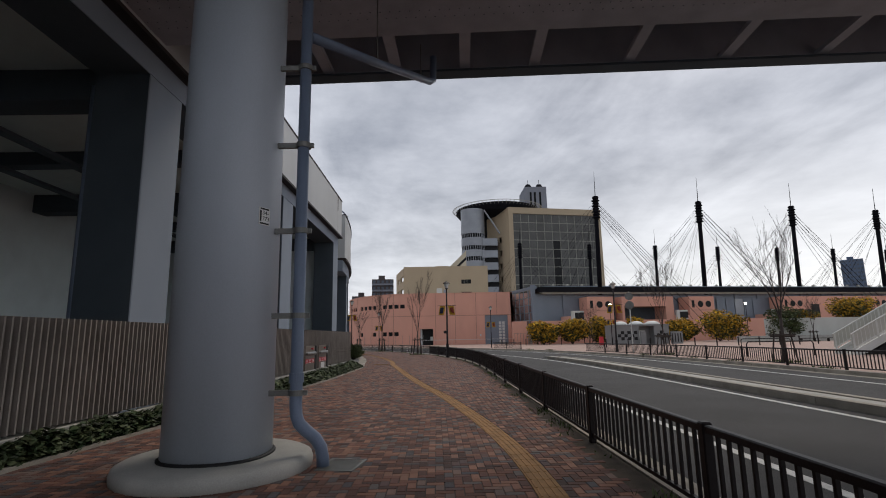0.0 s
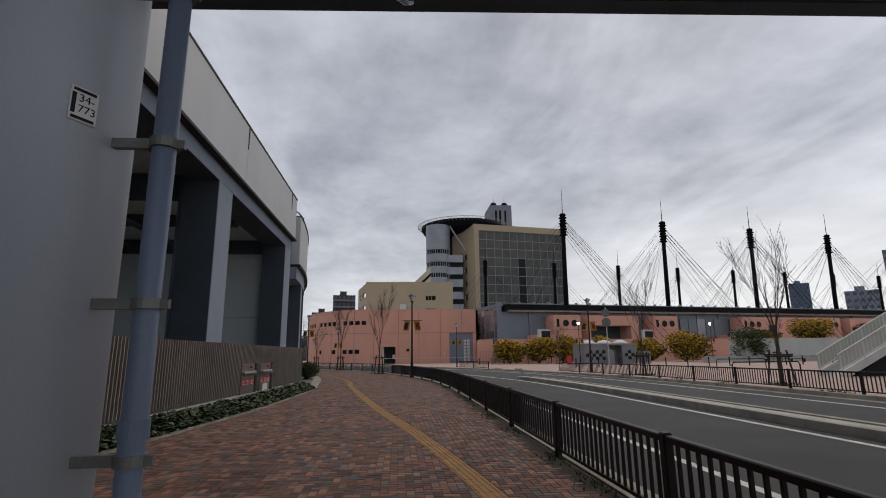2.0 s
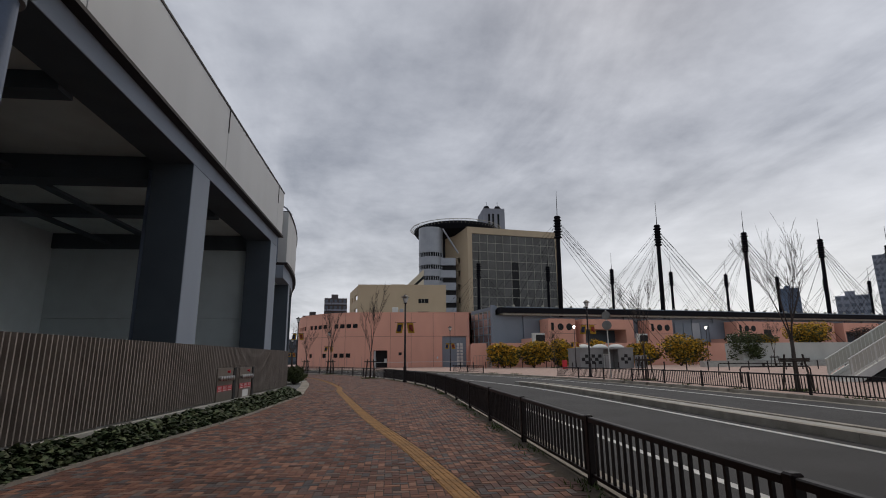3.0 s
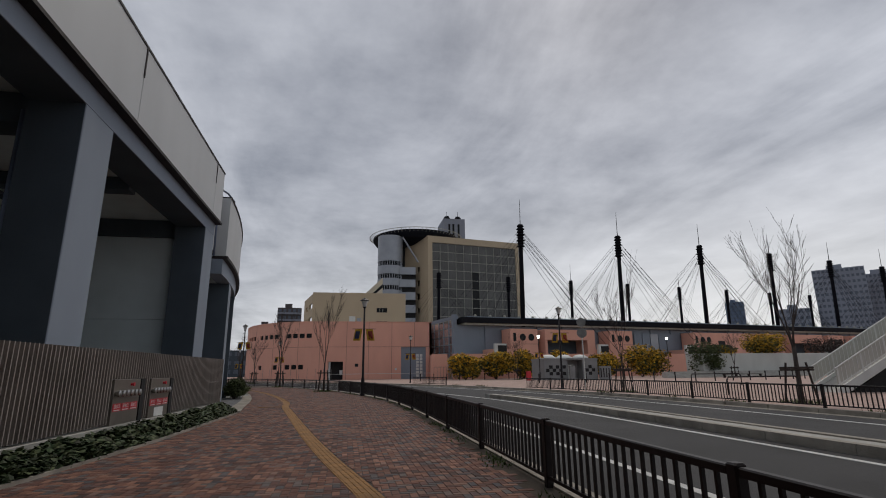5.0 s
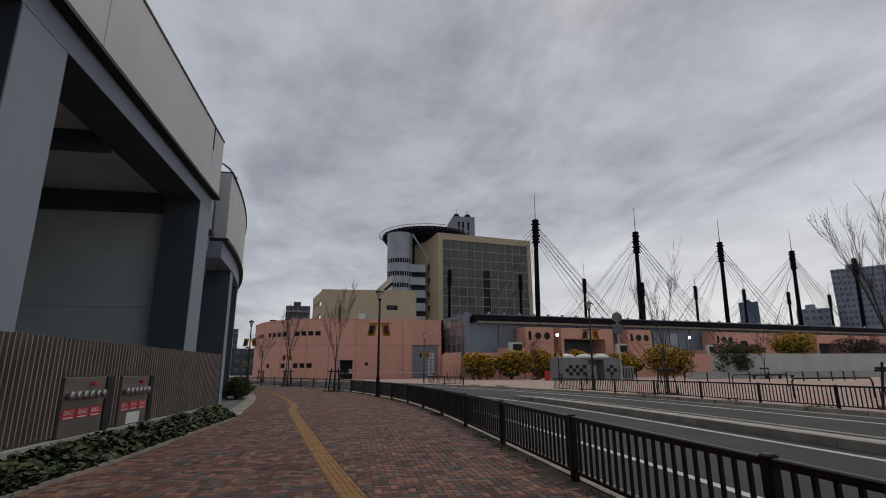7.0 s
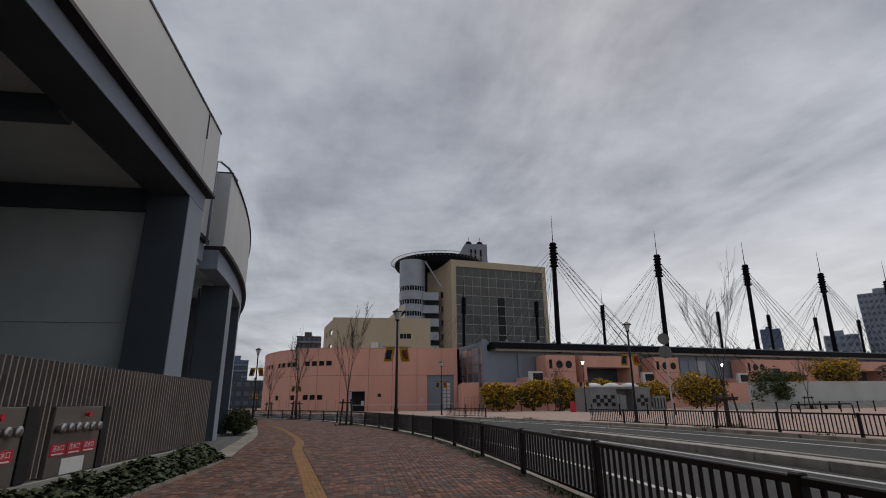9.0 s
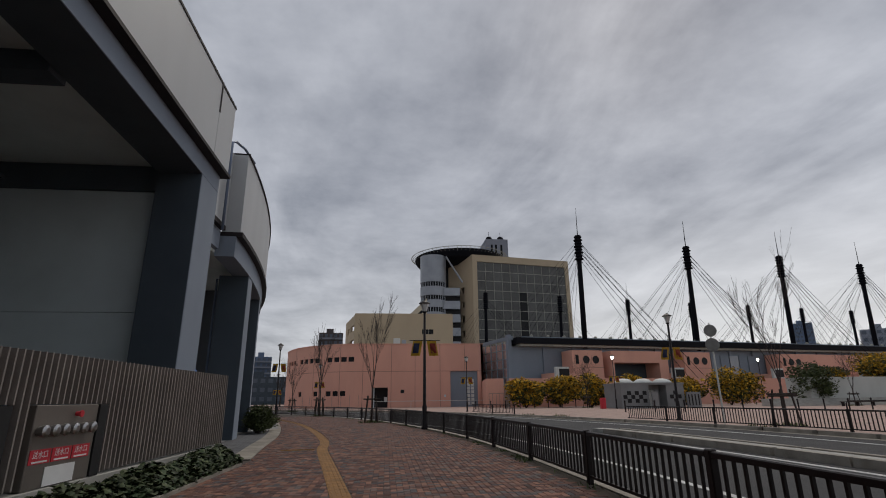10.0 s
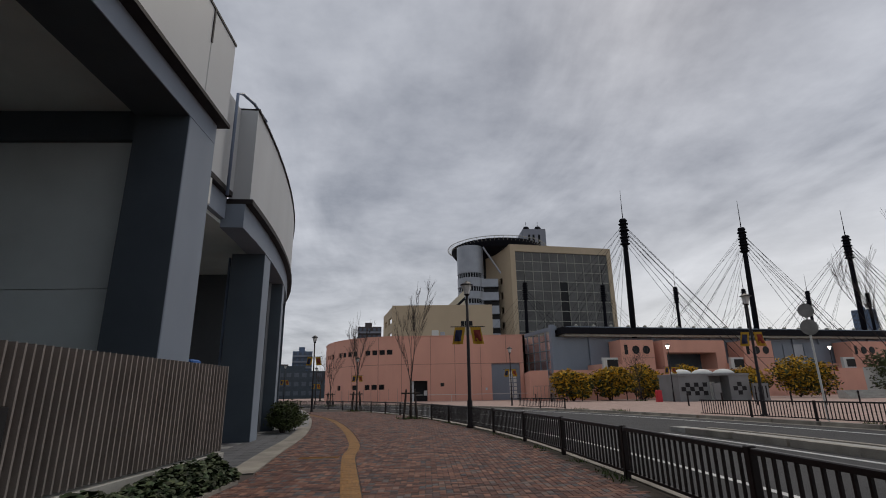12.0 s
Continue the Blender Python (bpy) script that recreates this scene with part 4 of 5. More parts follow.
# curved end
rev = [(-5.0, PY0)] + curve
for i in range(len(rev) - 1):
    p, q = rev[i + 1], rev[i]
    n = math.dist(p, q)
    up = i in (1, 2, 3, 4, 6, 7, 8, 9, 11, 12, 13, 15)
    lo = i in (2, 3, 4, 6, 9)
    holes = [(n * 0.12, n * 0.88, 7.55, 8.35)] * up + [(n * 0.12, n * 0.88, 1.95, 2.75)] * lo
    wall_run("curved_wall", pink, p, q, 0, PH, holes, M["pink"])
    d = Vector((q[0] - p[0], q[1] - p[1], 0)).normalized()
    rot = Matrix.Translation((p[0], p[1], 0)) @ Matrix.Rotation(math.atan2(d.y, d.x), 4, "Z")
    for h in holes:
        Shape().box(h[0], h[1], 0.22, 0.27, h[2], h[3]).made("window", M["window"], pink, at=rot)
    Shape().box(0, n, -0.016, -0.002, 5.86, 5.93).made("floor_joint", M["pinkjoint"], pink, at=rot)
    Shape().box(-0.03, n + 0.03, -0.08, 0.45, PH, PH + 0.12).made("coping", M["pink"], pink, at=rot)
    if i % 4 == 2:
        Shape().box(0, 0.07, -0.012, -0.001, 0, PH).made("panel_joint", M["pinkjoint"], pink, at=rot)
Shape().prism([(15.4, PY0 + 0.4), (15.4, 130), (-20.5, 130)] + [(x + 0.5, y + 0.5) for x, y in curve[::-1]], PH - 0.6, PH - 0.4).made("roof", M["concrete"], pink)
wall_run("side_wall", pink, (15.8, PY0), (15.8, 130), 0, PH, [], M["pink"])
Shape().box(0.2, 1.4, 108, 109, PH - 0.4, PH + 1.5, 0.05).made("roof_unit", M["white"], pink)
Shape().box(1.7, 2.5, 108, 109, PH - 0.4, PH + 1.2, 0.05).made("roof_unit", M["silver"], pink)
for k in range(12):
    Shape().box(-18 + k * 1.4, -17.96 + k * 1.4, 101.5 + max(0, 6 - k) * 1.6, 101.54 + max(0, 6 - k) * 1.6, 0, 2.0).made("thin_post", M["bracket"], pink)

# low pink wall joining it to the stadium
low = empty("low_pink_wall", "low salmon pink boundary wall", "wall")
wall_run("wall", low, (13.8, 91.45), (16.3, 91.0), 0, 4.1, [], M["pink"])
wall_run("return_wall", low, (15.4, 103.85), (13.9, 91.9), 0, 4.1, [], M["pink"], 0.3)
for k in range(9):
    t = k / 8
    Shape().box(-0.02, 0.02, -0.02, 0.02, 0, 2.0).made("post", M["bracket"], low, at=pose(13.9 + 4.0 * t, 90.2 - 0.7 * t, 0))
Shape().box(0, 4.06, -0.015, 0.015, 1.95, 2.0).made("rail", M["bracket"], low, at=pose(13.9, 90.2, 0, 0, 0, -9.93))
tagged(Shape().box(-9, 9, -0.03, 0.03, 1.0, 1.06).add([], []).box(-9, -8.95, -0.03, 0.03, 0, 1.0).box(8.95, 9, -0.03, 0.03, 0, 1.0).box(-3, -2.95, -0.03, 0.03, 0, 1.0).made("barrier_rail", M["white"], at=pose(6, 99, 0)), "pale low tubular barrier before the pink wall", "barrier")

# ---- ochre block behind ----
och = empty("ochre_block", "pale ochre tiled office block behind the pink wall", "building")
wall_run("front_wall", och, (-7.5, 118), (12.4, 118), 0, 18.1, [(13.6, 15.9, 13.9, 14.9), (13.6, 15.9, 11.0, 12.0)], M["yellow"])
for z in (13.9, 11.0):
    w = Shape().box(6.1, 8.4, 118.2, 118.25, z, z + 1.0).made("window", M["window"], och)
    for x in (6.75, 7.4):
        Shape().box(x, x + 0.08, 118.12, 118.2, z, z + 1.0).made("mullion", M["mullion"], w)
wall_run("west_wall", och, (-10.4, 133), (-7.2, 118), 0, 18.1, [(3, 6, 12, 13.2), (3, 6, 15, 16.2), (8, 13, 12, 13.2), (8, 13, 15, 16.2)], M["yellow"])
Shape().box(-7.4, 12.3, 118.5, 132, 17.2, 17.3).made("roof", M["concrete"], och)
Shape().box(-7.0, -4.0, 120, 131, 0, 17).made("dark_inside", M["dark"], och)
Shape().box(0.0, 3.2, 121, 127, 17.3, 18.6).made("penthouse", M["yellow"], och)
slope = Shape().prism([(3.0, 0), (12.5, 0), (12.5, 10), (3.0, 10)], 0, 17.0).made("sloped_hall", M["yellow"], och, at=pose(0, 140, 0))
FACES = [(0, 1, 2, 3), (7, 6, 5, 4), (0, 4, 5, 1), (1, 5, 6, 2), (2, 6, 7, 3), (3, 7, 4, 0)]
for nm, mt, y, lo, hi in (("window_strip", "window", 140.1, -2.6, -1.7), ("sloped_parapet", "cream", 140.0, -1.7, 0.0), ("sloped_wall", "cream", 140.0, -6.0, -2.6)):
    Shape().add([(a, b, z) for b in (y, 149.9) for a, z in ((3.2, 20.3 + lo), (8.8, 25.6 + lo), (8.8, 25.6 + hi), (3.2, 20.3 + hi))], FACES).made(nm, M[mt], och)

# ---- round tower block with the roof disc ----
big = empty("tower_block", "ochre tower block with grey glass grid and roof helipad", "building")
P0, P1 = (25.5, 168.0), (59.4, 174.4)
H = 45.5
dx, dy = P1[0] - P0[0], P1[1] - P0[1]
L = math.hypot(dx, dy)
bm_at = Matrix.Translation((*P0, 0)) @ Matrix.Rotation(math.atan2(dy, dx), 4, "Z")
Shape().box(0, L, 0.6, 22, 0, H).made("body", M["yellow"], big, at=bm_at)
Shape().box(0, L, 0, 0.6, H - 2.2, H).made("top_band", M["yellow"], big, at=bm_at)
Shape().box(0, 1.6, 0, 0.6, 0, H - 2.2).made("edge_pier", M["yellow"], big, at=bm_at)
Shape().box(L - 1.4, L, 0, 0.6, 0, H - 2.2).made("edge_pier", M["yellow"], big, at=bm_at)
nx, nz = 11, 14
pw, ph = (L - 3.0) / nx, (H - 2.2) / nz
for i in range(nx):
    for j in range(nz):
        dark = i == 5 and 5 <= j <= 10
        Shape().box(1.6 + i * pw + 0.1, 1.6 + (i + 1) * pw - 0.1, 0.3, 0.599, j * ph + 0.1, (j + 1) * ph - 0.1).made("glass_panel", M["window"] if dark else M["curtain"], big, at=bm_at)
for i in range(nx + 1):
    Shape().box(1.6 + i * pw - 0.07, 1.6 + i * pw + 0.07, 0.2, 0.598, 0, H - 2.2).made("mullion", M["mullion"], big, at=bm_at)
for j in range(nz):
    Shape().box(1.6, L - 1.4, 0.25, 0.597, j * ph - 0.1, j * ph + 0.1).made("transom", M["mullion"], big, at=bm_at)
# west side wall with a column of small windows
q = (17.6, 181.0)
wn = math.dist(q, P0)
wall_run("west_wall", big, q, P0, 0, H, [(wn * 0.62, wn * 0.72, 6 + k * 4.6, 7.9 + k * 4.6) for k in range(7)], M["yellow"], 0.5)
Shape().box(18, 32, 178.6, 190, 0, H).made("core", M["dark"], big)
# round stair tower with ring windows
TX, TY, TR = 13.4, 172.5, 4.15
z = 0.0
for z0, z1, mt in ((0, 22.6, "silver"), (22.6, 23.8, "window"), (23.8, 27.1, "silver"), (27.1, 28.6, "window"), (28.6, 30.9, "silver"), (30.9, 32.4, "window"), (32.4, 35.2, "silver"), (35.2, 36.7, "window"), (36.7, 45.4, "silver")):
    Shape().lathe([(TR - (0.25 if mt == "window" else 0), z0), (TR - (0.25 if mt == "window" else 0), z1)], TX, TY, 40).made("ring_window" if mt == "window" else "ring_wall", M[mt], big, smooth=False)
    if mt == "window":
        for k in range(16):
            a = radians(180 + k * 12)
            Shape().box(-0.08, 0.08, -0.06, 0.06, z0, z1).made("mullion", M["silver"], big, at=pose(TX + (TR - 0.2) * math.cos(a), TY + (TR - 0.2) * math.sin(a), 0))
for k in range(6):
    Shape().box(15.5, 21.6, 169.8, 176, 11.4 + k * 4.2, 13.9 + k * 4.2).made("balcony_band", M["silver"], big)
Shape().box(15.6, 21.8, 171, 177.9, 0, 34.6).made("balcony_core", M["dark"], big)
DXc, DYc = 23.5, 183.0
Shape().lathe([(9, 43.6), (14.2, 45.2), (15.3, 46.6), (15.3, 47.6), (14.6, 47.6)], DXc, DYc, 72).made("helipad_disc", M["eave"], big)
Shape().tube([(DXc + 16.6 * math.cos(radians(k * 5)), DYc + 16.6 * math.sin(radians(k * 5)), 47.9) for k in range(73)], 0.1, 5).made("net_rail", M["mullion"], big)
for k in range(72):
    a = radians(k * 5)
    Shape().tube([(DXc + 15.2 * math.cos(a), DYc + 15.2 * math.sin(a), 46.8), (DXc + 16.6 * math.cos(a), DYc + 16.6 * math.sin(a), 47.9)], 0.07, 4).made("net_arm", M["mullion"], big)
Shape().tube([(17.0, 167.6, 44.5), (22.2, 167.9, 36.2)], 0.28, 8).made("strut", M["silver"], big)
Shape().box(19.5, 21.5, 184, 186, 47.6, 48.6).made("roof_hut", M["eave"], big)
twr = empty("far_office_tower", "grey far office tower with rooftop pods", "building")
Shape().box(48.4, 60, 258, 275, 0, 80).made("body", M["farwall"], twr)
for x in (51.0, 53.2, 56.0):
    Shape().box(x, x + 1.0, 257.8, 257.98, 40, 77).made("window_strip", M["window"], twr)
for x in (51, 57):
    Shape().lathe([(1.6, 80), (1.9, 81), (1.2, 82.3), (0.1, 82.6), (0.1, 85)], x, 262, 14).made("roof_pod", M["eave"], twr)

# ---- stadium with masts ----
GX, GY, GA = 19.3, 97.4, math.atan2(4.4, 22.6)
SM = Matrix.Translation((GX, GY, 0)) @ Matrix.Rotation(GA, 4, "Z")
st = empty("stadium", "blue-grey stadium with dark roof eave and pink porches", "building", at=SM)
EN = 190.0
Shape().box(0, EN, 0, 60, 0, 9.4).made("clad_wall", M["greymetal"], st)
for k in range(1, 34):
    u = k * 5.6
    Shape().box(u, u + 0.55, -0.3, -0.002, 0, 9.4).made("pilaster", M["greymetal"], st)
Shape().box(1.0, EN, -1.3, 62, 9.401, 9.75).made("gutter", M["mullion"], st)
Shape().box(0.4, EN, -1.6, 62, 9.751, 10.75).made("eave", M["eave"], st)
Shape().box(2.0, EN, -0.4, 62, 10.751, 11.05).made("roof_edge", M["greymetal"], st)
for k in range(60):
    Shape().lathe([(0.28, 11.05), (0.3, 11.35), (0.05, 11.5)], 4 + k * 3.1, 0.4, 8).made("roof_vent", M["mullion"], st)
Shape().add([(-0.7, -0.2, 0), (0, -0.2, 0), (0, 0.6, 0), (-0.7, 0.6, 0), (-0.7, -0.2, 11.3), (0, -0.2, 11.3), (0, 0.6, 11.3), (-0.7, 0.6, 11.3)], [(0, 3, 2, 1), (4, 5, 6, 7), (0, 1, 5, 4), (1, 2, 6, 5), (2, 3, 7, 6), (3, 0, 4, 7)]).made("corner_pier", M["greymetal"], st)
# glazed flank
ga = GA + radians(91.2)
flank = Matrix.Rotation(-GA, 4, "Z") @ Matrix.Rotation(ga, 4, "Z")
for i in range(10):
    for j in range(7):
        Shape().box(0.8 + i * 2.4 + 0.13, 0.8 + (i + 1) * 2.4 - 0.13, 0.06, 0.1, j * 1.5 + 0.1, j * 1.5 + 1.4).made("glass_pane", M["glassblue"], st, at=flank)
Shape().box(0.8, 24.8, 0.0, 0.059, 0, 10.5).made("flank_frame", M["mullion"], st, at=flank)
for i in range(11):
    Shape().box(0.74 + i * 2.4, 0.86 + i * 2.4, 0.06, 0.2, 0, 10.5).made("mullion", M["silver"], st, at=flank)
for j in range(8):
    Shape().box(0.8, 24.8, 0.06, 0.16, j * 1.5 - 0.05, j * 1.5 + 0.05).made("transom", M["silver"], st, at=flank)
Shape().box(0.0, 25.2, -0.4, 0.22, 10.51, 11.1).made("flank_coping", M["greymetal"], st, at=flank)


def porch(u, kind):
    e = st
    if kind == "round":
        Shape().box(u + 0.4, u + 6.1, -3.6, -0.32, 0, 8.65).made("pink_porch", M["pink"], e)
        Shape().box(u - 3.6, u + 0.38, -4.4, -0.32, 0, 5.0).made("pink_annex", M["pink"], e)
        Shape().box(u - 3.5, u - 1.1, -4.9, -4.41, 3.9, 5.9).made("white_unit", M["white"], e)
        Shape().box(u - 2.9, u - 1.15, -4.96, -4.901, 4.35, 5.6).made("unit_grille", M["dark"], e)
        for c in (2.95, 4.75):
            Shape().lathe([(0.58, 0), (0.63, 0.05), (0.58, 0.1)], n=24).made("round_window", M["window"], e, at=pose(u + c, -3.58, 7.15, 90, 0, 0))
        Shape().box(u + 1.0, u + 1.55, -3.65, -3.58, 6.45, 7.9).made("square_window", M["window"], e)
        Shape().box(u + 1.6, u + 6.1, -3.62, -3.59, 5.9, 5.98).made("floor_joint", M["pinkjoint"], e)
    else:
        Shape().box(u, u + 11.2, -4.2, -0.32, 6.7, 8.6).made("pink_lintel", M["pink"], e)
        Shape().box(u, u + 0.5, -4.2, -0.32, 0, 6.7).made("pink_jamb", M["pink"], e)
        Shape().box(u + 9.4, u + 11.2, -4.2, -0.32, 0, 6.7).made("pink_jamb", M["pink"], e)
        Shape().box(u + 0.5, u + 9.4, -0.6, -0.33, 0, 6.7).made("dark_recess", M["beamdark"], e)


for k in range(7):
    porch(8.6 + k * 22.1, "round")
    if k not in (1, 2):
        porch(15.9 + k * 22.4, "porch")
Shape().box(58.9, 78.0, -3.0, -0.33, 0, 8.7).made("pink_hall_wall", M["pink"], st)
Shape().box(61.0, 63.0, -3.06, -2.99, 3.5, 7.0).made("dark_door", M["dark"], st)
for k in range(5):
    Shape().box(40.2 + k * 2.2, 42.2 + k * 2.2, -0.36, -0.31, 0.5, 8.4).made("clad_panel", M["silver"] if k == 2 else M["greymetal"], st)
Shape().box(-3.4, EN, -6.2, -5.9, 0, 4.1).made("podium_wall", M["pink"], st)
Shape().box(-3.4, EN, -5.9, -0.4, 0, 3.4).made("podium", M["concrete"], st)

mast_n = empty("cable_mast", "black steel stadium mast with ribbed head and stay cables", "mast", at=SM, group="stadium masts")


def mast_parts(e, z0, top, r, cables, lift=0.0):
    Shape().lathe([(r * 0.9, z0), (r, z0 + 4), (r * 0.82, top)], n=12).made("shaft", M["mast"], e, smooth=True)
    for k in range(8):
        zz = top - 4.4 + k * 0.58
        wide = 1.75 if k % 2 == 0 else 1.45
        Shape().lathe([(r * 1.1, zz), (r * 1.25, zz + 0.1), (r * wide, zz + 0.16), (r * wide, zz + 0.3), (r * 1.25, zz + 0.44), (r * 1.1, zz + 0.575)], n=12).made("head_ring", M["mast"], e)
    Shape().lathe([(0.09, top), (0.03, top + 5.5)], n=6).made("spike", M["mast"], e)
    for i in range(cables):
        hz = top - 3.9 + 0.8 * i
        Shape().tube([(0, 0, hz), (12.5 + 1.9 * i, 2.0, 11.1)], 0.04, 4).made("stay_cable", M["cable"], e)
        Shape().tube([(0, 0, hz), (-5.0 - 2.6 * i, 3.0 + 4.0 * (i % 2), 11.1)], 0.024, 4).made("stay_cable", M["cable"], e)
        Shape().tube([(0, 0, hz - 0.3), (-1.2 - 0.9 * i, 6.0 + 3.0 * i, 11.1)], 0.024, 4).made("stay_cable", M["cable"], e)
        if i % 2:
            Shape().tube([(0, 0, hz - 0.3), (2.0 + 1.2 * i, 6.0 + 3.0 * i, 11.1)], 0.024, 4).made("stay_cable", M["cable"], e)
    if lift:
        for i in range(3):
            Shape().tube([(0, 0, top - 2.6 + 0.8 * i), (17.5 + 1.8 * i, -5.0, 3.4)], 0.045, 4).made("back_stay", M["cable"], e)


mast_parts(mast_n, 9.3, 29.1, 0.46, 5, 1.0)
mast_n.matrix_basis = pose(32.7, 99.9, 0, 2.2, 0, math.degrees(GA))
for k in range(1, 7):
    copy_thing(mast_n, pose(32.7 + 23.9 * k, 99.9 + 5.2 * k, 0, 2.2, 0, math.degrees(GA)))
mast_f = empty("rear_cable_mast", "distant black stadium mast with stay cables", "mast", group="stadium masts")
mast_parts(mast_f, 10.5, 29.1, 0.46, 4)
mast_f.matrix_basis = pose(25.6, 151, 0, 2.2, 0, 10)
for k in range(1, 8):
    copy_thing(mast_f, pose(25.6 + 22.5 * k, 151 + 4.05 * k, 0, 2.2, 0, 10))

# ---- far towns ----


def far_block(x0, x1, y, depth, h, mat, rows, cols, label, balcony=False):
    cx = (x0 + x1) / 2
    a = math.atan2(cx, y)
    w = (x1 - x0) * math.cos(a)
    e = empty("far_apartment_block", label, "building", at=pose(cx, y, 0, 0, 0, -math.degrees(a)), group="far blocks")
    Shape().box(-w / 2, w / 2, 0, depth, 0, h).made("wall", M[mat], e)
    c, f = w / cols, h / rows
    for j in range(rows):
        for i in range(cols):
            Shape().box(-w / 2 + (i + 0.2) * c, -w / 2 + (i + 0.8) * c, -0.15, -0.002, j * f + 0.35 * f, j * f + 0.8 * f).made("window", M["farwindow"], e)
        if balcony:
            Shape().box(-w / 2, w / 2, -0.9, -0.16, j * f, j * f + 0.28 * f).made("balcony", M["farwall"], e)
    Shape().box(-w * 0.2, w * 0.1, 2, depth * 0.6, h, h + 2.0).made("roof_house", M[mat], e)


far_block(-30.5, -20.2, 240, 15, 29.5, "fardark", 10, 5, "far dark brown apartment tower with balconies", True)
far_block(-41, -31, 246, 15, 22, "fardark", 7, 6, "far dark low-rise apartment block")
far_block(-58.5, -50, 242, 12, 19.5, "farblue", 8, 4, "far pale blue apartment block", True)
far_block(-72, -59.5, 240, 12, 14, "fardark", 5, 5, "far brown office block")
far_block(-74, -28, 215, 8, 10, "beamdark", 3, 16, "far dark low building beyond the road")
far_block(272, 288, 330, 18, 48, "farblue", 18, 6, "far blue-grey glass high-rise tower")
far_block(199, 227, 190, 25, 43.5, "farwall", 17, 11, "tall pale grey apartment tower behind the stadium")
far_block(229, 260, 196, 25, 43.5, "farwall", 17, 12, "broad pale grey apartment slab behind the stadium")
far_block(181, 197, 192, 20, 25.5, "farwall", 9, 5, "lower grey apartment block behind the stadium")

# ---- trees and shrubs ----


def bare_tree(x, y, h, seed, spread=0.32, stakes=True, trunk=0.075, label="slender leafless young tree with dark timber stakes"):
    rnd = random.Random(seed)
    e = empty("street_tree", label, "tree", at=pose(x, y, 0), group="young street trees")
    tr, cr = Shape(), Shape()

    def grow(p, d, length, r, depth, into):
        pts, rad = [p], [r]
        n = 4
        for i in range(n):
            d = (d + Vector((rnd.uniform(-1, 1), rnd.uniform(-1, 1), rnd.uniform(-0.2, 0.5))) * 0.12).normalized()
            p = p + d * length / n
            pts.append(p)
            rad.append(max(r * (1 - 0.6 * (i + 1) / n), 0.0045))
        into.tube(pts, rad, 6 if depth == 0 else 4)
        if depth >= 4:
            return
        for k in range(3):
            i = rnd.randint(1, n)
            a = rnd.uniform(0, 6.28)
            nd = (d * 1.0 + Vector((math.cos(a), math.sin(a), 0.45)) * spread * rnd.uniform(0.7, 1.5)).normalized()
            grow(pts[i], nd, length * rnd.uniform(0.5, 0.78), max(rad[i] * 0.62, 0.005), depth + 1, cr)

    pts = [Vector((0, 0, -0.05)), Vector((0.03, 0.01, h * 0.15)), Vector((0.02, -0.02, h * 0.33))]
    tr.tube(pts, [trunk * 1.25, trunk, trunk * 0.85], 8)
    tr.made("trunk", M["bark"], e, smooth=True)
    for k in range(4):
        a = k * 1.57 + rnd.uniform(-0.3, 0.3)
        grow(pts[2] - Vector((0, 0, 0.1 * k)), Vector((math.cos(a) * spread, math.sin(a) * spread, 1)).normalized(), h * rnd.uniform(0.34, 0.45), trunk * 0.46, 0, cr)
    cr.made("crown", M["bark"], e)
    if stakes:
        for k in range(4):
            a = 0.785 + k * 1.57
            Shape().tube([(0.55 * math.cos(a), 0.55 * math.sin(a), -0.05), (0.33 * math.cos(a), 0.33 * math.sin(a), 1.55)], 0.04, 8).made("stake", M["stake"], e)
        for s in (-1, 1):
            Shape().tube([(-0.5, s * 0.27, 1.35), (0.5, s * 0.27, 1.35)], 0.04, 8).made("cross_bar", M["stake"], e)
            Shape().tube([(s * 0.27, -0.5, 1.27), (s * 0.27, 0.5, 1.27)], 0.04, 8).made("cross_bar", M["stake"], e)
    tuft = Shape()
    for k in range(160):
        a, r = rnd.uniform(0, 6.28), 0.75 * math.sqrt(rnd.random())
        px_, py_, b = r * math.cos(a), r * math.sin(a), rnd.uniform(0, 6.28)
        hh = rnd.uniform(0.06, 0.22)
        tuft.add([(px_ - 0.02 * math.cos(b), py_ - 0.02 * math.sin(b), 0), (px_ + 0.02 * math.cos(b), py_ + 0.02 * math.sin(b), 0), (px_ + 0.06 * math.sin(b), py_ + 0.06 * math.cos(b), hh)], [(0, 1, 2)])
    tuft.made("grass_tuft", M["grass"], e, kind="stuff")
    return e


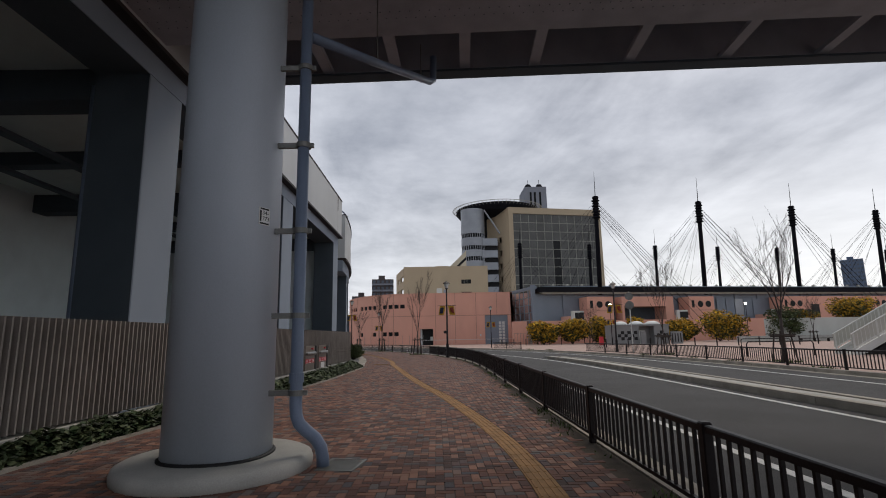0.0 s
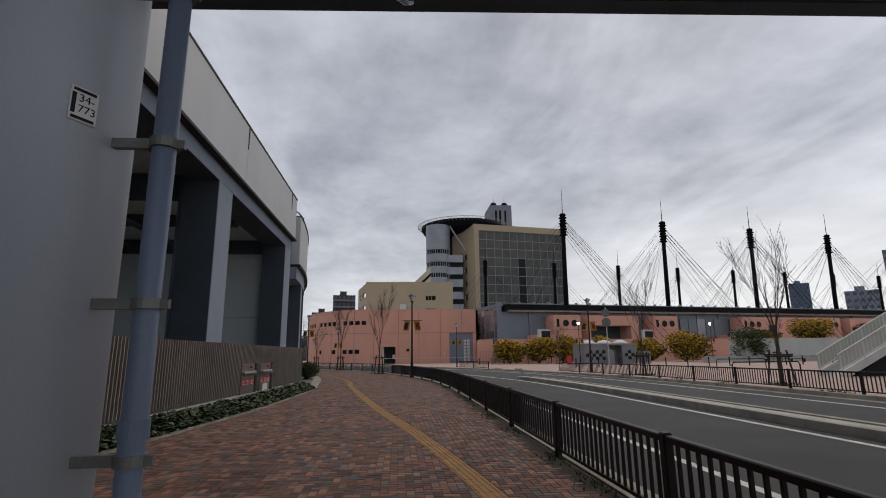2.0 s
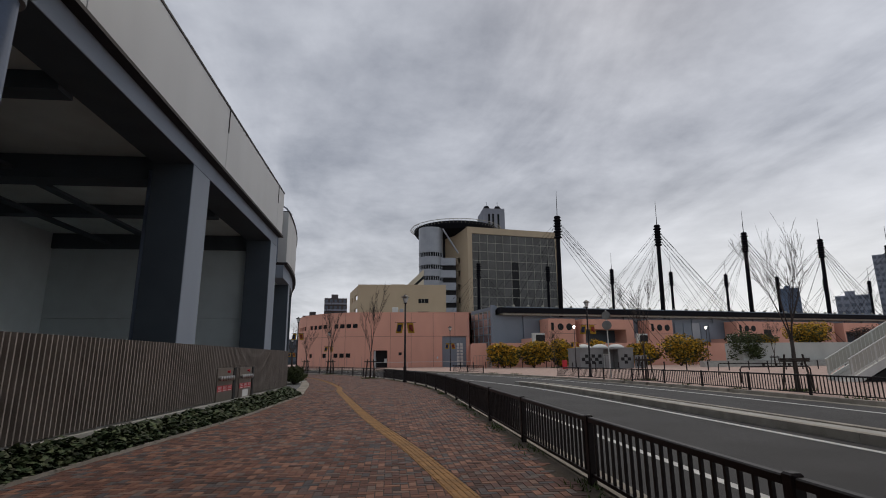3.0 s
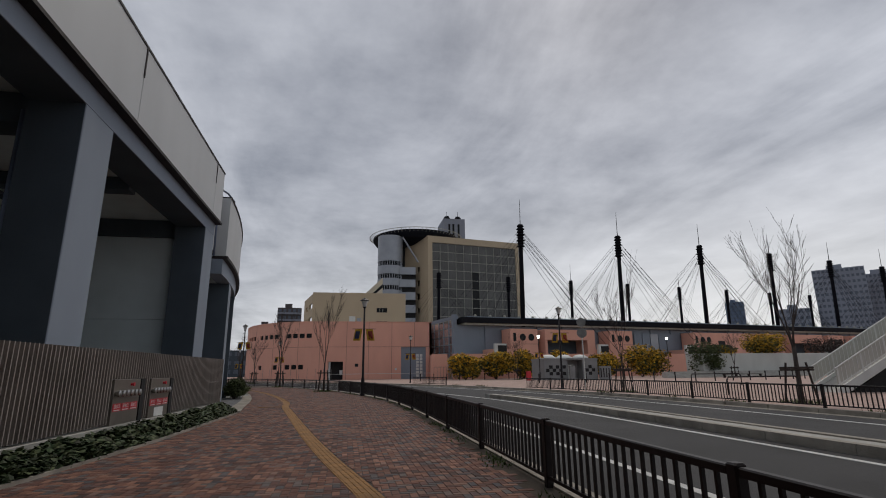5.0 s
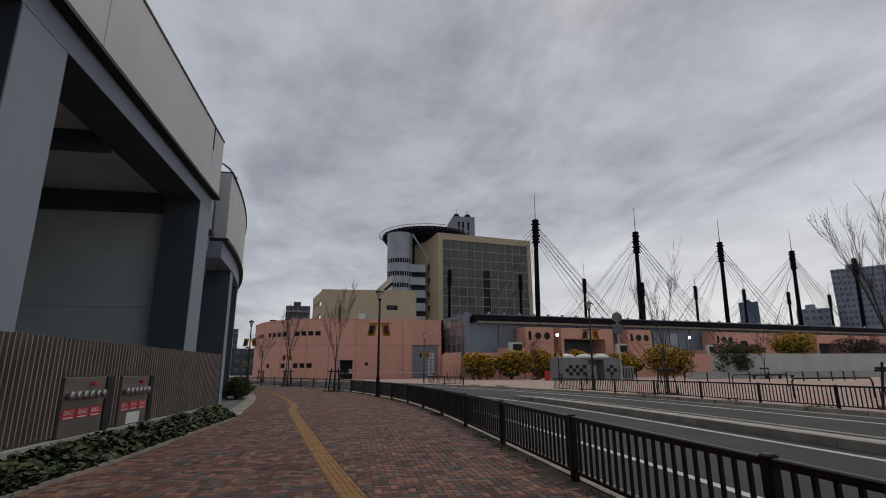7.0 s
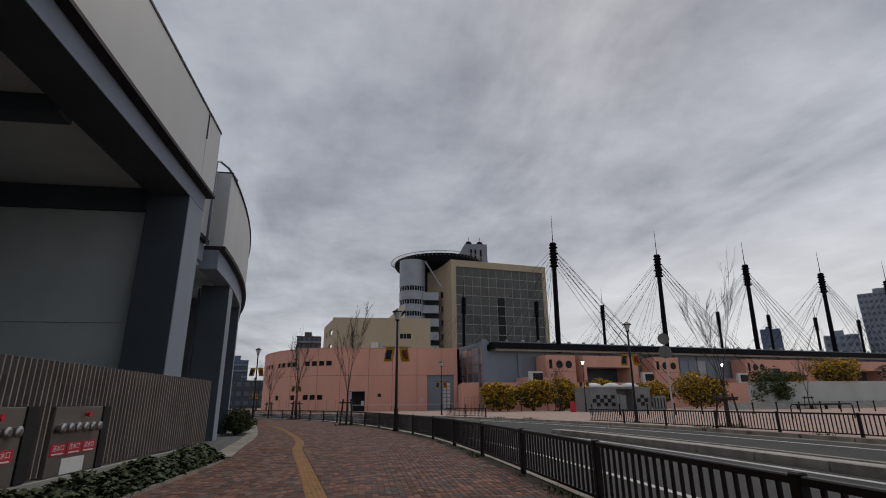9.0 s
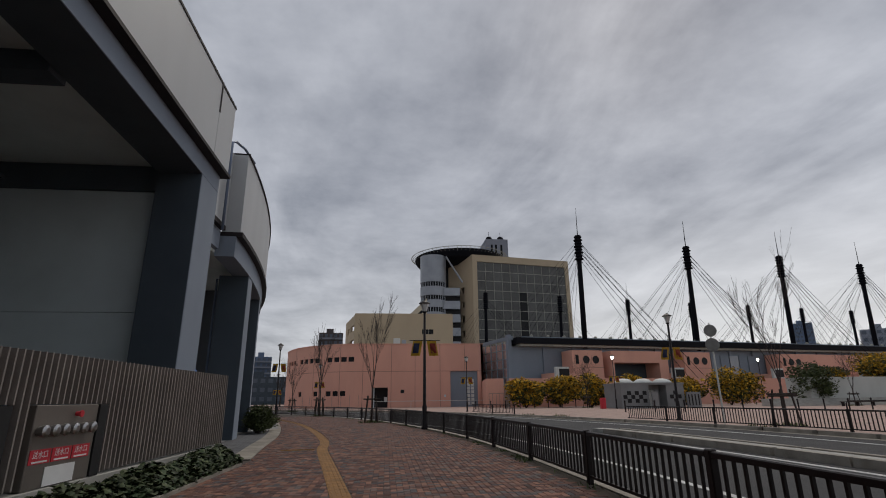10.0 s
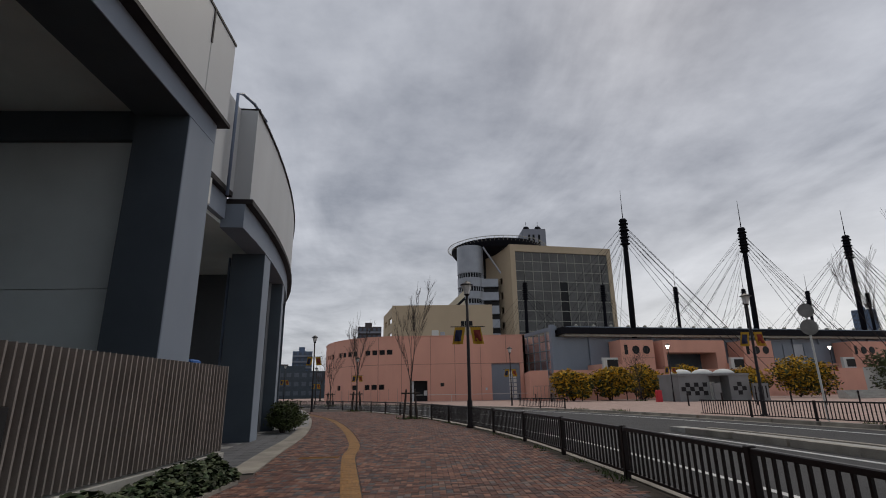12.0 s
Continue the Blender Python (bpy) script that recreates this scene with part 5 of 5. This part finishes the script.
def shrub(name, x, y, w, h, seed, mat, label, n=5200, z=0.0, leaf=0.16, mix=None):
    """A rounded, ragged bush: short stems and many small leaf sprays."""
    rnd = random.Random(seed)
    e = empty(name, label, "shrub", at=pose(x, y, z), group="flowering shrubs")
    stem = Shape()
    for k in range(9):
        a = rnd.uniform(0, 6.28)
        stem.tube([(0, 0, -0.05), (w * 0.2 * math.cos(a), w * 0.2 * math.sin(a), h * 0.35), (w * 0.33 * math.cos(a), w * 0.33 * math.sin(a), h * 0.7)], [0.06, 0.04, 0.015], 5)
    stem.made("woody_base", M["bark"], e)
    lobes = [(rnd.uniform(-0.28, 0.28) * w, rnd.uniform(-0.28, 0.28) * w, h * rnd.uniform(0.24, 0.7), rnd.uniform(0.18, 0.3)) for _ in range(18)] + [(0, 0, h * 0.48, 0.44)] * 4
    shapes = {mat: Shape(), (mix or mat): Shape()}
    for k in range(n):
        cx, cy, cz, rr = rnd.choice(lobes)
        d = Vector((rnd.gauss(0, 1), rnd.gauss(0, 1), rnd.gauss(0, 1))).normalized() * (rnd.uniform(0.55, 1.12))
        p = Vector((cx + d.x * rr * w, cy + d.y * rr * w, cz + d.z * rr * h * 0.85))
        if p.z < 0.05:
            p.z = rnd.uniform(0.05, 0.4)
        a, b = Vector((rnd.gauss(0, 1), rnd.gauss(0, 1), rnd.gauss(0, 0.6))).normalized(), Vector((rnd.gauss(0, 1), rnd.gauss(0, 1), rnd.gauss(0, 1)))
        b = a.cross(b).normalized()
        s = leaf * rnd.uniform(0.6, 1.4)
        key = mat if (mix is None or rnd.random() < 0.35 + 0.6 * d.length * max(0.2, p.z / h)) else mix
        shapes[key].add([p - a * s, p + b * s * 0.4, p + a * s, p - b * s * 0.4], [(0, 1, 2, 3)])
    for key, s in shapes.items():
        s.made("blossom" if key == "bloom" else "foliage", M[key], e, kind="stuff")
    return e


bare_tree(-1.75, 47.9, 6.2, 14, 0.12, trunk=0.06)
bare_tree(-6.6, 62.0, 6.6, 8, 0.2, trunk=0.065)
bare_tree(-12.4, 82.0, 5.4, 12, 0.24)
bare_tree(17.45, 25.6, 6.6, 5, 0.22, trunk=0.085)
bare_tree(16.74, 37.5, 5.9, 9, 0.17, trunk=0.05)
bare_tree(53.0, 70.9, 5.4, 21, 0.2, trunk=0.06)
bare_tree(-23.5, 131, 9.5, 47, 0.42, stakes=False, trunk=0.16, label="leafless spreading tree behind the curved building")
bare_tree(24.5, 80, 6.0, 31, 0.4, trunk=0.05)
for i, (x, y, w, h) in enumerate(((17.9, 85, 5.4, 4.3), (23.0, 86, 6.2, 4.7), (28.0, 87, 4.6, 5.1), (35.2, 89, 3.0, 4.9), (42.6, 88, 5.0, 4.6), (47.6, 85, 7.4, 5.9))):
    shrub("mimosa_bush", x, y, w, h, 40 + i, "bloom", "dense bush covered in yellow blossom", 6500, mix="shrub", leaf=0.23)
pw_ = empty("planter_wall", "long pale rendered raised planter wall on the plaza", "wall", at=pose(51.6, 75.3, 0, 0, 0, 3))
Shape().box(0, 42, 0, 0.4, 0, 3.4, 0.02).made("front", M["palewall"], pw_)
Shape().box(0, 0.4, 0.4, 3.6, 0, 3.4).made("side", M["palewall"], pw_)
Shape().box(0.4, 42, 0.4, 3.6, 0, 3.1).made("earth", M["soil"], pw_)
for k in range(5):
    Shape().box(-8 + k * 0.2, 44, -2.5 + k * 0.4, -0.02 if k == 4 else -2.1 + k * 0.4, 0, 0.18 + k * 0.17).made("step", M["concrete"], pw_)
shrub("mimosa_bush", 64.6, 77.9, 6.4, 4.0, 61, "bloom", "yellow flowering bush spilling over the planter wall", 5200, z=3.0, mix="shrub", leaf=0.2)
shrub("green_bush", 53.2, 76.2, 5.4, 5.8, 62, "shrub", "green bush at the corner of the planter wall", 4200, leaf=0.2)
shrub("green_bush", 56.4, 76.9, 4.4, 2.0, 63, "shrub", "leafy bush hanging over the planter wall", 2200, z=3.0, leaf=0.2, mix="bloom")
shrub("bare_bush", 78, 79.2, 8.0, 3.6, 64, "bark", "twiggy reddish brown leafless bush", 3000, z=3.0, leaf=0.16)
shrub("low_shrub", -6.25, 39.0, 1.3, 1.35, 65, "shrub", "low dark green shrub on the apron corner", 5200, leaf=0.055)
shrub("low_shrub", -6.5, 40.4, 1.7, 0.8, 66, "shrub", "low dark green shrub on the apron corner", 4600, leaf=0.05, mix="grass")

# ---- far end of the road ----
car = empty("parked_car", "small dark hatchback parked far down the road", "car", at=pose(-26.5, 100, 0.0, 0, 0, 20))
Shape().add([(-2.0, -0.8, 0.3), (2.0, -0.8, 0.3), (2.0, -0.8, 0.8), (1.2, -0.8, 0.95), (-2.0, -0.8, 0.95), (-2.0, 0.8, 0.3), (2.0, 0.8, 0.3), (2.0, 0.8, 0.8), (1.2, 0.8, 0.95), (-2.0, 0.8, 0.95)],
            [(0, 1, 2, 3, 4), (9, 8, 7, 6, 5), (0, 5, 6, 1), (1, 6, 7, 2), (2, 7, 8, 3), (3, 8, 9, 4), (4, 9, 5, 0)]).made("body", M["eave"], car)
Shape().add([(-1.95, -0.75, 0.95), (1.1, -0.75, 0.95), (0.5, -0.65, 1.5), (-1.7, -0.65, 1.5), (-1.95, 0.75, 0.95), (1.1, 0.75, 0.95), (0.5, 0.65, 1.5), (-1.7, 0.65, 1.5)],
            [(0, 1, 2, 3), (7, 6, 5, 4), (1, 5, 6, 2), (2, 6, 7, 3), (3, 7, 4, 0)]).made("cabin", M["window"], car)
for x in (-1.3, 1.3):
    for y in (-0.78, 0.78):
        Shape().lathe([(0.31, -0.1), (0.33, 0), (0.31, 0.1)], n=14).made("wheel", M["dark"], car, at=pose(x, y, 0.33, 90, 0, 0))

# ---- public toilet kiosk ----
kio = empty("toilet_kiosk", "grey tiled kiosk with three pale domed rooflights", "kiosk", at=pose(26.0, 73.3, 0, 0, 0, 2) @ Matrix.Diagonal((0.74, 0.86, 0.87, 1)))
Shape().box(0, 4.6, 0, 5, 0, 3.0).made("wall", M["toilet"], kio)
Shape().box(7.6, 10.6, 0, 5, 0, 3.0).made("wall", M["toilet"], kio)
Shape().box(4.6, 7.6, 1.8, 5, 0, 3.0).made("entry_wall", M["toilet"], kio)
Shape().box(-0.1, 10.7, -0.1, 5.1, 3.0, 3.25).made("roof", M["toilet"], kio)
Shape().box(5.4, 6.6, 1.7, 1.79, 0, 2.3).made("door", M["palewall"], kio)
Shape().box(10.6, 12.9, -0.6, -0.3, 0, 2.0).made("screen_wall", M["toilet"], kio)
Shape().box(4.2, 5.2, -1.4, -1.1, 0, 2.1).made("screen_wall", M["toilet"], kio)
for k in range(3):
    Shape().lathe([(1.5, 3.25), (1.4, 3.45), (0.9, 3.75), (0.3, 3.87)], 1.9 + k * 3.3, 2.2, 24).made("dome", M["white"], kio, smooth=True)
for k in (0, 1, 2, 3, 4, 5, 12, 13, 14):
    for j in range(3):
        if (k + j) % 2:
            Shape().box(0.3 + k * 0.65, 0.95 + k * 0.65, -0.03, -0.002, 0.7 + j * 0.5, 1.2 + j * 0.5).made("dark_tile", M["dark"], kio)
for k in range(4):
    Shape().box(10.75 + k * 0.55, 10.95 + k * 0.55, -0.63, -0.601, 0.3, 1.7).made("slot", M["dark"], kio)
tagged(Shape().box(-0.28, 0.28, -0.25, 0.25, 0, 1.2, 0.04).made("vending_box", M["red"], at=pose(24.0, 74.0, 0)), "small red box by the kiosk", "box")
tagged(Shape().lathe([(0.045, 0), (0.04, 4.85)], n=8).made("sign_pole", M["white"], at=pose(15.3, 39.7, 0)), "slim pale sign pole", "pole")
sg = empty("round_sign", "round grey traffic signs seen from behind", "sign", at=pose(15.27, 39.64, 0, 0, 0, -20))
for z, r in ((4.45, 0.3), (3.75, 0.33)):
    Shape().lathe([(r, 0), (r, 0.03)], n=24).made("disc", M["bracket"], sg, at=pose(0, 0, z, 90, 0, 0))
bol = empty("bollard", "dark slim bollard on the plaza", "bollard", at=pose(20, 60, 0), group="plaza bollards")
Shape().lathe([(0.06, 0), (0.06, 0.82), (0.08, 0.84), (0.07, 0.95), (0.02, 1.0)], n=10).made("post", M["fence"], bol)
for k in range(1, 16):
    copy_thing(bol, pose(20 + k * 2.3, 60 - 0.9 * k + 0.06 * k * k, 0))
for k in range(9):
    copy_thing(bol, pose(10.5 + k * 2.0, 82 + 0.3 * k, 0))
hoop = empty("hoop_rail", "dark tubular hoop rail on the plaza", "rail", at=pose(27, 45, 0, 0, 0, -10))
Shape().tube([(0, 0, 0), (0, 0, 0.75), (0.1, 0, 0.9), (3.9, 0, 0.9), (4, 0, 0.75), (4, 0, 0)], 0.04, 8).made("tube", M["fence"], hoop, smooth=True)
copy_thing(hoop, pose(19.5, 32.0, 0, 0, 0, -5))
bench = empty("bench", "low dark bench beside the staked plaza tree", "bench", at=pose(50.0, 69.6, 0, 0, 0, 2))
Shape().box(0, 6.2, -0.2, 0.2, 0.42, 0.5, 0.015).made("seat", M["stake"], bench)
for x in (0.2, 2.1, 4.1, 6.0):
    Shape().box(x - 0.07, x + 0.07, -0.15, 0.15, 0, 0.419).made("leg", M["fence"], bench)

# ---- footbridge stair across the road ----
fs_ = empty("footbridge_stair", "white footbridge stair with pale panelled railings", "stair", at=pose(26.0, 31.4, 0, 0, 0, -14))
up1 = [(-0.2, 0.0), (4.75, 2.9), (7.2, 2.9), (12.5, 6.0), (30, 6.0)]
for a, b in zip(up1, up1[1:]):
    for y0, nm in ((0, "stringer"), (2.2, "rear_stringer")):
        Shape().add([(a[0], y0, a[1] - 0.28), (b[0], y0, b[1] - 0.28), (b[0], y0, b[1] + 0.22), (a[0], y0, a[1] + 0.22), (a[0], y0 + 0.12, a[1] - 0.28), (b[0], y0 + 0.12, b[1] - 0.28), (b[0], y0 + 0.12, b[1] + 0.22), (a[0], y0 + 0.12, a[1] + 0.22)],
                    [(0, 1, 2, 3), (7, 6, 5, 4), (0, 4, 5, 1), (3, 2, 6, 7), (0, 3, 7, 4), (1, 5, 6, 2)]).made(nm, M["white"], fs_)
        Shape().tube([(a[0], y0 + 0.06, a[1] + 1.25), (b[0], y0 + 0.06, b[1] + 1.25)], 0.045, 8).made("handrail", M["white"], fs_)
        Shape().tube([(a[0], y0 + 0.06, a[1] + 0.36), (b[0], y0 + 0.06, b[1] + 0.36)], 0.03, 6).made("low_rail", M["white"], fs_)
        Shape().add([(a[0], y0 + 0.055, a[1] + 0.4), (b[0], y0 + 0.055, b[1] + 0.4), (b[0], y0 + 0.055, b[1] + 1.2), (a[0], y0 + 0.055, a[1] + 1.2), (a[0], y0 + 0.065, a[1] + 0.4), (b[0], y0 + 0.065, b[1] + 0.4), (b[0], y0 + 0.065, b[1] + 1.2), (a[0], y0 + 0.065, a[1] + 1.2)],
                    [(0, 1, 2, 3), (7, 6, 5, 4), (0, 4, 5, 1), (3, 2, 6, 7), (0, 3, 7, 4), (1, 5, 6, 2)]).made("railing_panel", M["panel"], fs_)
        n = int((b[0] - a[0]) / 0.22)
        for k in range(n):
            t = (k + 0.5) / n
            x, z = a[0] + (b[0] - a[0]) * t, a[1] + (b[1] - a[1]) * t
            wd = 0.05 if k % 6 == 0 else 0.016
            Shape().box(x - wd, x + wd, y0 + 0.04, y0 + 0.08, z + 0.22, z + 1.24).made("baluster", M["white"], fs_)
    Shape().add([(a[0], 0.13, a[1] - 0.2), (b[0], 0.13, b[1] - 0.2), (b[0], 2.19, b[1] - 0.2), (a[0], 2.19, a[1] - 0.2), (a[0], 0.13, a[1]), (b[0], 0.13, b[1]), (b[0], 2.19, b[1]), (a[0], 2.19, a[1])],
                [(0, 3, 2, 1), (4, 5, 6, 7), (0, 1, 5, 4), (1, 2, 6, 5), (2, 3, 7, 6), (3, 0, 4, 7)]).made("flight", M["concrete"], fs_)
under = [(0.7, 0.0), (4.75, 2.55), (7.2, 2.55), (12.5, 5.6), (30, 5.6), (30, 0.0)]
k_ = len(under)
Shape().add([(x, 0.3, z) for x, z in under] + [(x, 1.9, z) for x, z in under], [tuple(range(k_)), tuple(range(2 * k_ - 1, k_ - 1, -1))] + [(i, i + k_, (i + 1) % k_ + k_, (i + 1) % k_) for i in range(k_)]).made("dark_undercroft", M["dark"], fs_)

# ---- planting bed ----
bed = empty("planting_bed", "low bed of dark green ivy with concrete edging", "planting")
Shape().strip(BED, -1.0, -0.02, -0.1, 0.02).made("earth", M["soil"], bed)
for i in range(0, len(BED) - 2, 2):
    Shape().strip(BED[i:i + 3], -0.1, 0.0, -0.1, 0.05).made("edging", M["kerb"], bed)
rnd = random.Random(77)
lv = Shape()
for k in range(24000):
    y = rnd.uniform(1.0, 29.6)
    SXY = -5.8 + 0.0391 * (y - 7)
    xe = x_on(BED, min(y, 28.0)) - 0.05 - max(0, y - 28.0) ** 1.5 * 0.75
    if xe < SXY + 0.1:
        continue
    t = rnd.random()
    x = SXY + 0.04 + (xe - SXY - 0.02) * t
    hgt = 0.08 + 0.34 * math.sin(math.pi * min(max(t * 0.9 + 0.05, 0), 1)) * (0.55 + 0.45 * noise.noise((x * 1.4, y * 1.4, 0)) + 0.25)
    z = rnd.uniform(0.35, 1.0) * max(hgt, 0.05)
    s = rnd.uniform(0.025, 0.06)
    a = rnd.uniform(0, 6.28)
    tx, ty = rnd.uniform(-0.6, 0.6), rnd.uniform(-0.6, 0.6)
    c, sn = math.cos(a), math.sin(a)
    pts = []
    for u, v in ((0, -0.95), (0.85, -0.7), (0.95, 0.2), (0, 1.1), (-0.95, 0.2), (-0.85, -0.7)):
        dx_, dy_ = s * (u * c - v * sn), s * (u * sn + v * c)
        pts.append((x + dx_, y + dy_, z + tx * dx_ + ty * dy_ - 0.25 * abs(u) * s))
    lv.add(pts, [(0, 1, 2, 3), (0, 3, 4, 5)])
lv.made("ivy_leaves", M["leaf"], bed, kind="stuff")

# ---- apron of the hall ----
ap = empty("apron", "grey tiled apron before the rounded wing", "pavement", kind="structure")
Shape().strip(APRON, -14, 0.0, -0.05, 0.012).made("slab", M["apron"], ap)
for i in range(0, len(APRON) - 2, 2):
    Shape().strip(APRON[i:i + 3], -0.12, 0.005, -0.05, 0.022).made("edging", M["kerb"], ap)
Shape().strip(APRON[:24], -0.5, -0.121, -0.05, 0.017).made("border", M["kerb"], ap)
for i in range(20):
    for lane in range(8):
        d = -0.52 - 0.36 * lane
        seg = [tuple(Vector(APRON[i]).lerp(Vector(APRON[i + 1]), t)) for t in (0.02, 0.98)]
        dark = lane < 3 or (i + lane) % 2 == 0
        Shape().strip(seg, d - 0.35, d, -0.05, 0.018).made("apron_tile", M["darktile"] if dark else M["apron"], ap)

# ---- tactile guide path ----
TAC = smooth_line([(1.15, -6), (1.12, 2), (1.1, 7.4), (0.4, 12.95), (-0.46, 17.5), (-1.08, 21.1), (-1.92, 26.5), (-2.62, 31.0), (-2.78, 33.0), (-3.1, 35.2), (-4.18, 40.6), (-5.85, 47.3), (-7.6, 52.6), (-10.5, 60)], 0.3)
tac = empty("tactile_path", "worn yellow tactile guide path set in the bricks", "tactile paving", kind="structure")
for i in range(len(TAC) - 1):
    p, q = Vector((*TAC[i], 0)), Vector((*TAC[i + 1], 0))
    ang = math.degrees(math.atan2(q.y - p.y, q.x - p.x))
    if i == 0:
        s = Shape().box(0.003, 0.297, -0.147, 0.147, -0.03, 0.003)
        for k in range(4):
            yy = -0.11 + k * 0.0733
            s.box(0.012, 0.288, yy - 0.012, yy + 0.012, 0.003, 0.008)
        tile = s.made("tactile_tile", M["tactile"], tac)
        tile.matrix_basis = pose(p.x, p.y, 0, 0, 0, ang)
    else:
        o = new("tactile_tile", tile.data)
        o.parent, o.matrix_basis = tac, pose(p.x, p.y, 0, 0, 0, ang)
for k in range(3):
    o = new("tactile_tile", tile.data)
    o.parent, o.matrix_basis = tac, pose(-2.85 - 0.3 * k, 31.15, 0, 0, 0, 180)

# ---- brick pavers ----
paver_me = None
many_v, many_f = [], []
near_count = 0
TACX = [(p[0], p[1]) for p in TAC]
CELL = 0.1
for j in range(-30, 620):
    y = j * CELL
    xe = x_on(FENCE, y) - 0.32 - 0.1 * noise.noise((0, y * 1.3, 5.0))
    xw = x_on(BED, y) if y < 28.0 else (x_on(APRON, y) if y >= 28.9 else x_on(BED, 28.0))
    xt = x_on(TACX, y)
    slope = abs(x_on(TACX, y + 0.3) - x_on(TACX, y - 0.3)) / 0.6
    half = 0.15 * math.sqrt(1 + slope * slope) + 0.05 * slope
    for i in range(int(xw / CELL) - 2, int(xe / CELL) + 1):
        turn = (i - j) % 4
        if turn not in (0, 3):
            continue
        w, h = (2, 1) if turn == 0 else (1, 2)
        a0, a1 = max(i * CELL + 0.003, xw + 0.003), (i + w) * CELL - 0.003
        y0, y1 = j * CELL + 0.003, (j + h) * CELL - 0.003
        spans = [(a0, a1)]
        if a0 < xt + half and a1 > xt - half:
            spans = [(a0, min(a1, xt - half)), (max(a0, xt + half), a1)]
        for a, b in spans:
            if b - a < 0.015:
                continue
            mx, my = (a + b) / 2, (y0 + y1) / 2
            if math.hypot(mx - PX, my - PY) < 1.06 or (abs(mx + 1.17) < 0.22 and abs(my - 6.85) < 0.28):
                continue
            dz = 0.003 * noise.noise((a * 3.1, y * 3.7, 1.0))
            if b - a > (0.19 if w == 2 else 0.09) and 6.0 < y < 9.0 and -0.9 < a < 1.0 and near_count < 295:
                if paver_me is None:
                    paver_me = Shape().box(-0.097, 0.097, -0.047, 0.047, -0.04, 0.0, 0.004).made("brick", M["paving"], walkbed)
                    o = paver_me
                else:
                    o = new("brick", paver_me.data)
                    o.parent = walkbed
                o.matrix_basis = pose(mx, my, dz, 0, 0, 0 if w == 2 else 90)
                near_count += 1
                continue
            c, k = 0.004, len(many_v)
            many_v += [(a, y0, -0.03), (b, y0, -0.03), (b, y1, -0.03), (a, y1, -0.03), (a + c, y0 + c, dz), (b - c, y0 + c, dz), (b - c, y1 - c, dz), (a + c, y1 - c, dz)]
            many_f += [(k + 4, k + 5, k + 6, k + 7), (k, k + 1, k + 5, k + 4), (k + 1, k + 2, k + 6, k + 5), (k + 2, k + 3, k + 7, k + 6), (k + 3, k, k + 4, k + 7)]
bricks = new("bricks", mesh_from(many_v, many_f, M["paving"], "bricks"))
bricks.parent = walkbed
bricks["kind"] = "stuff"
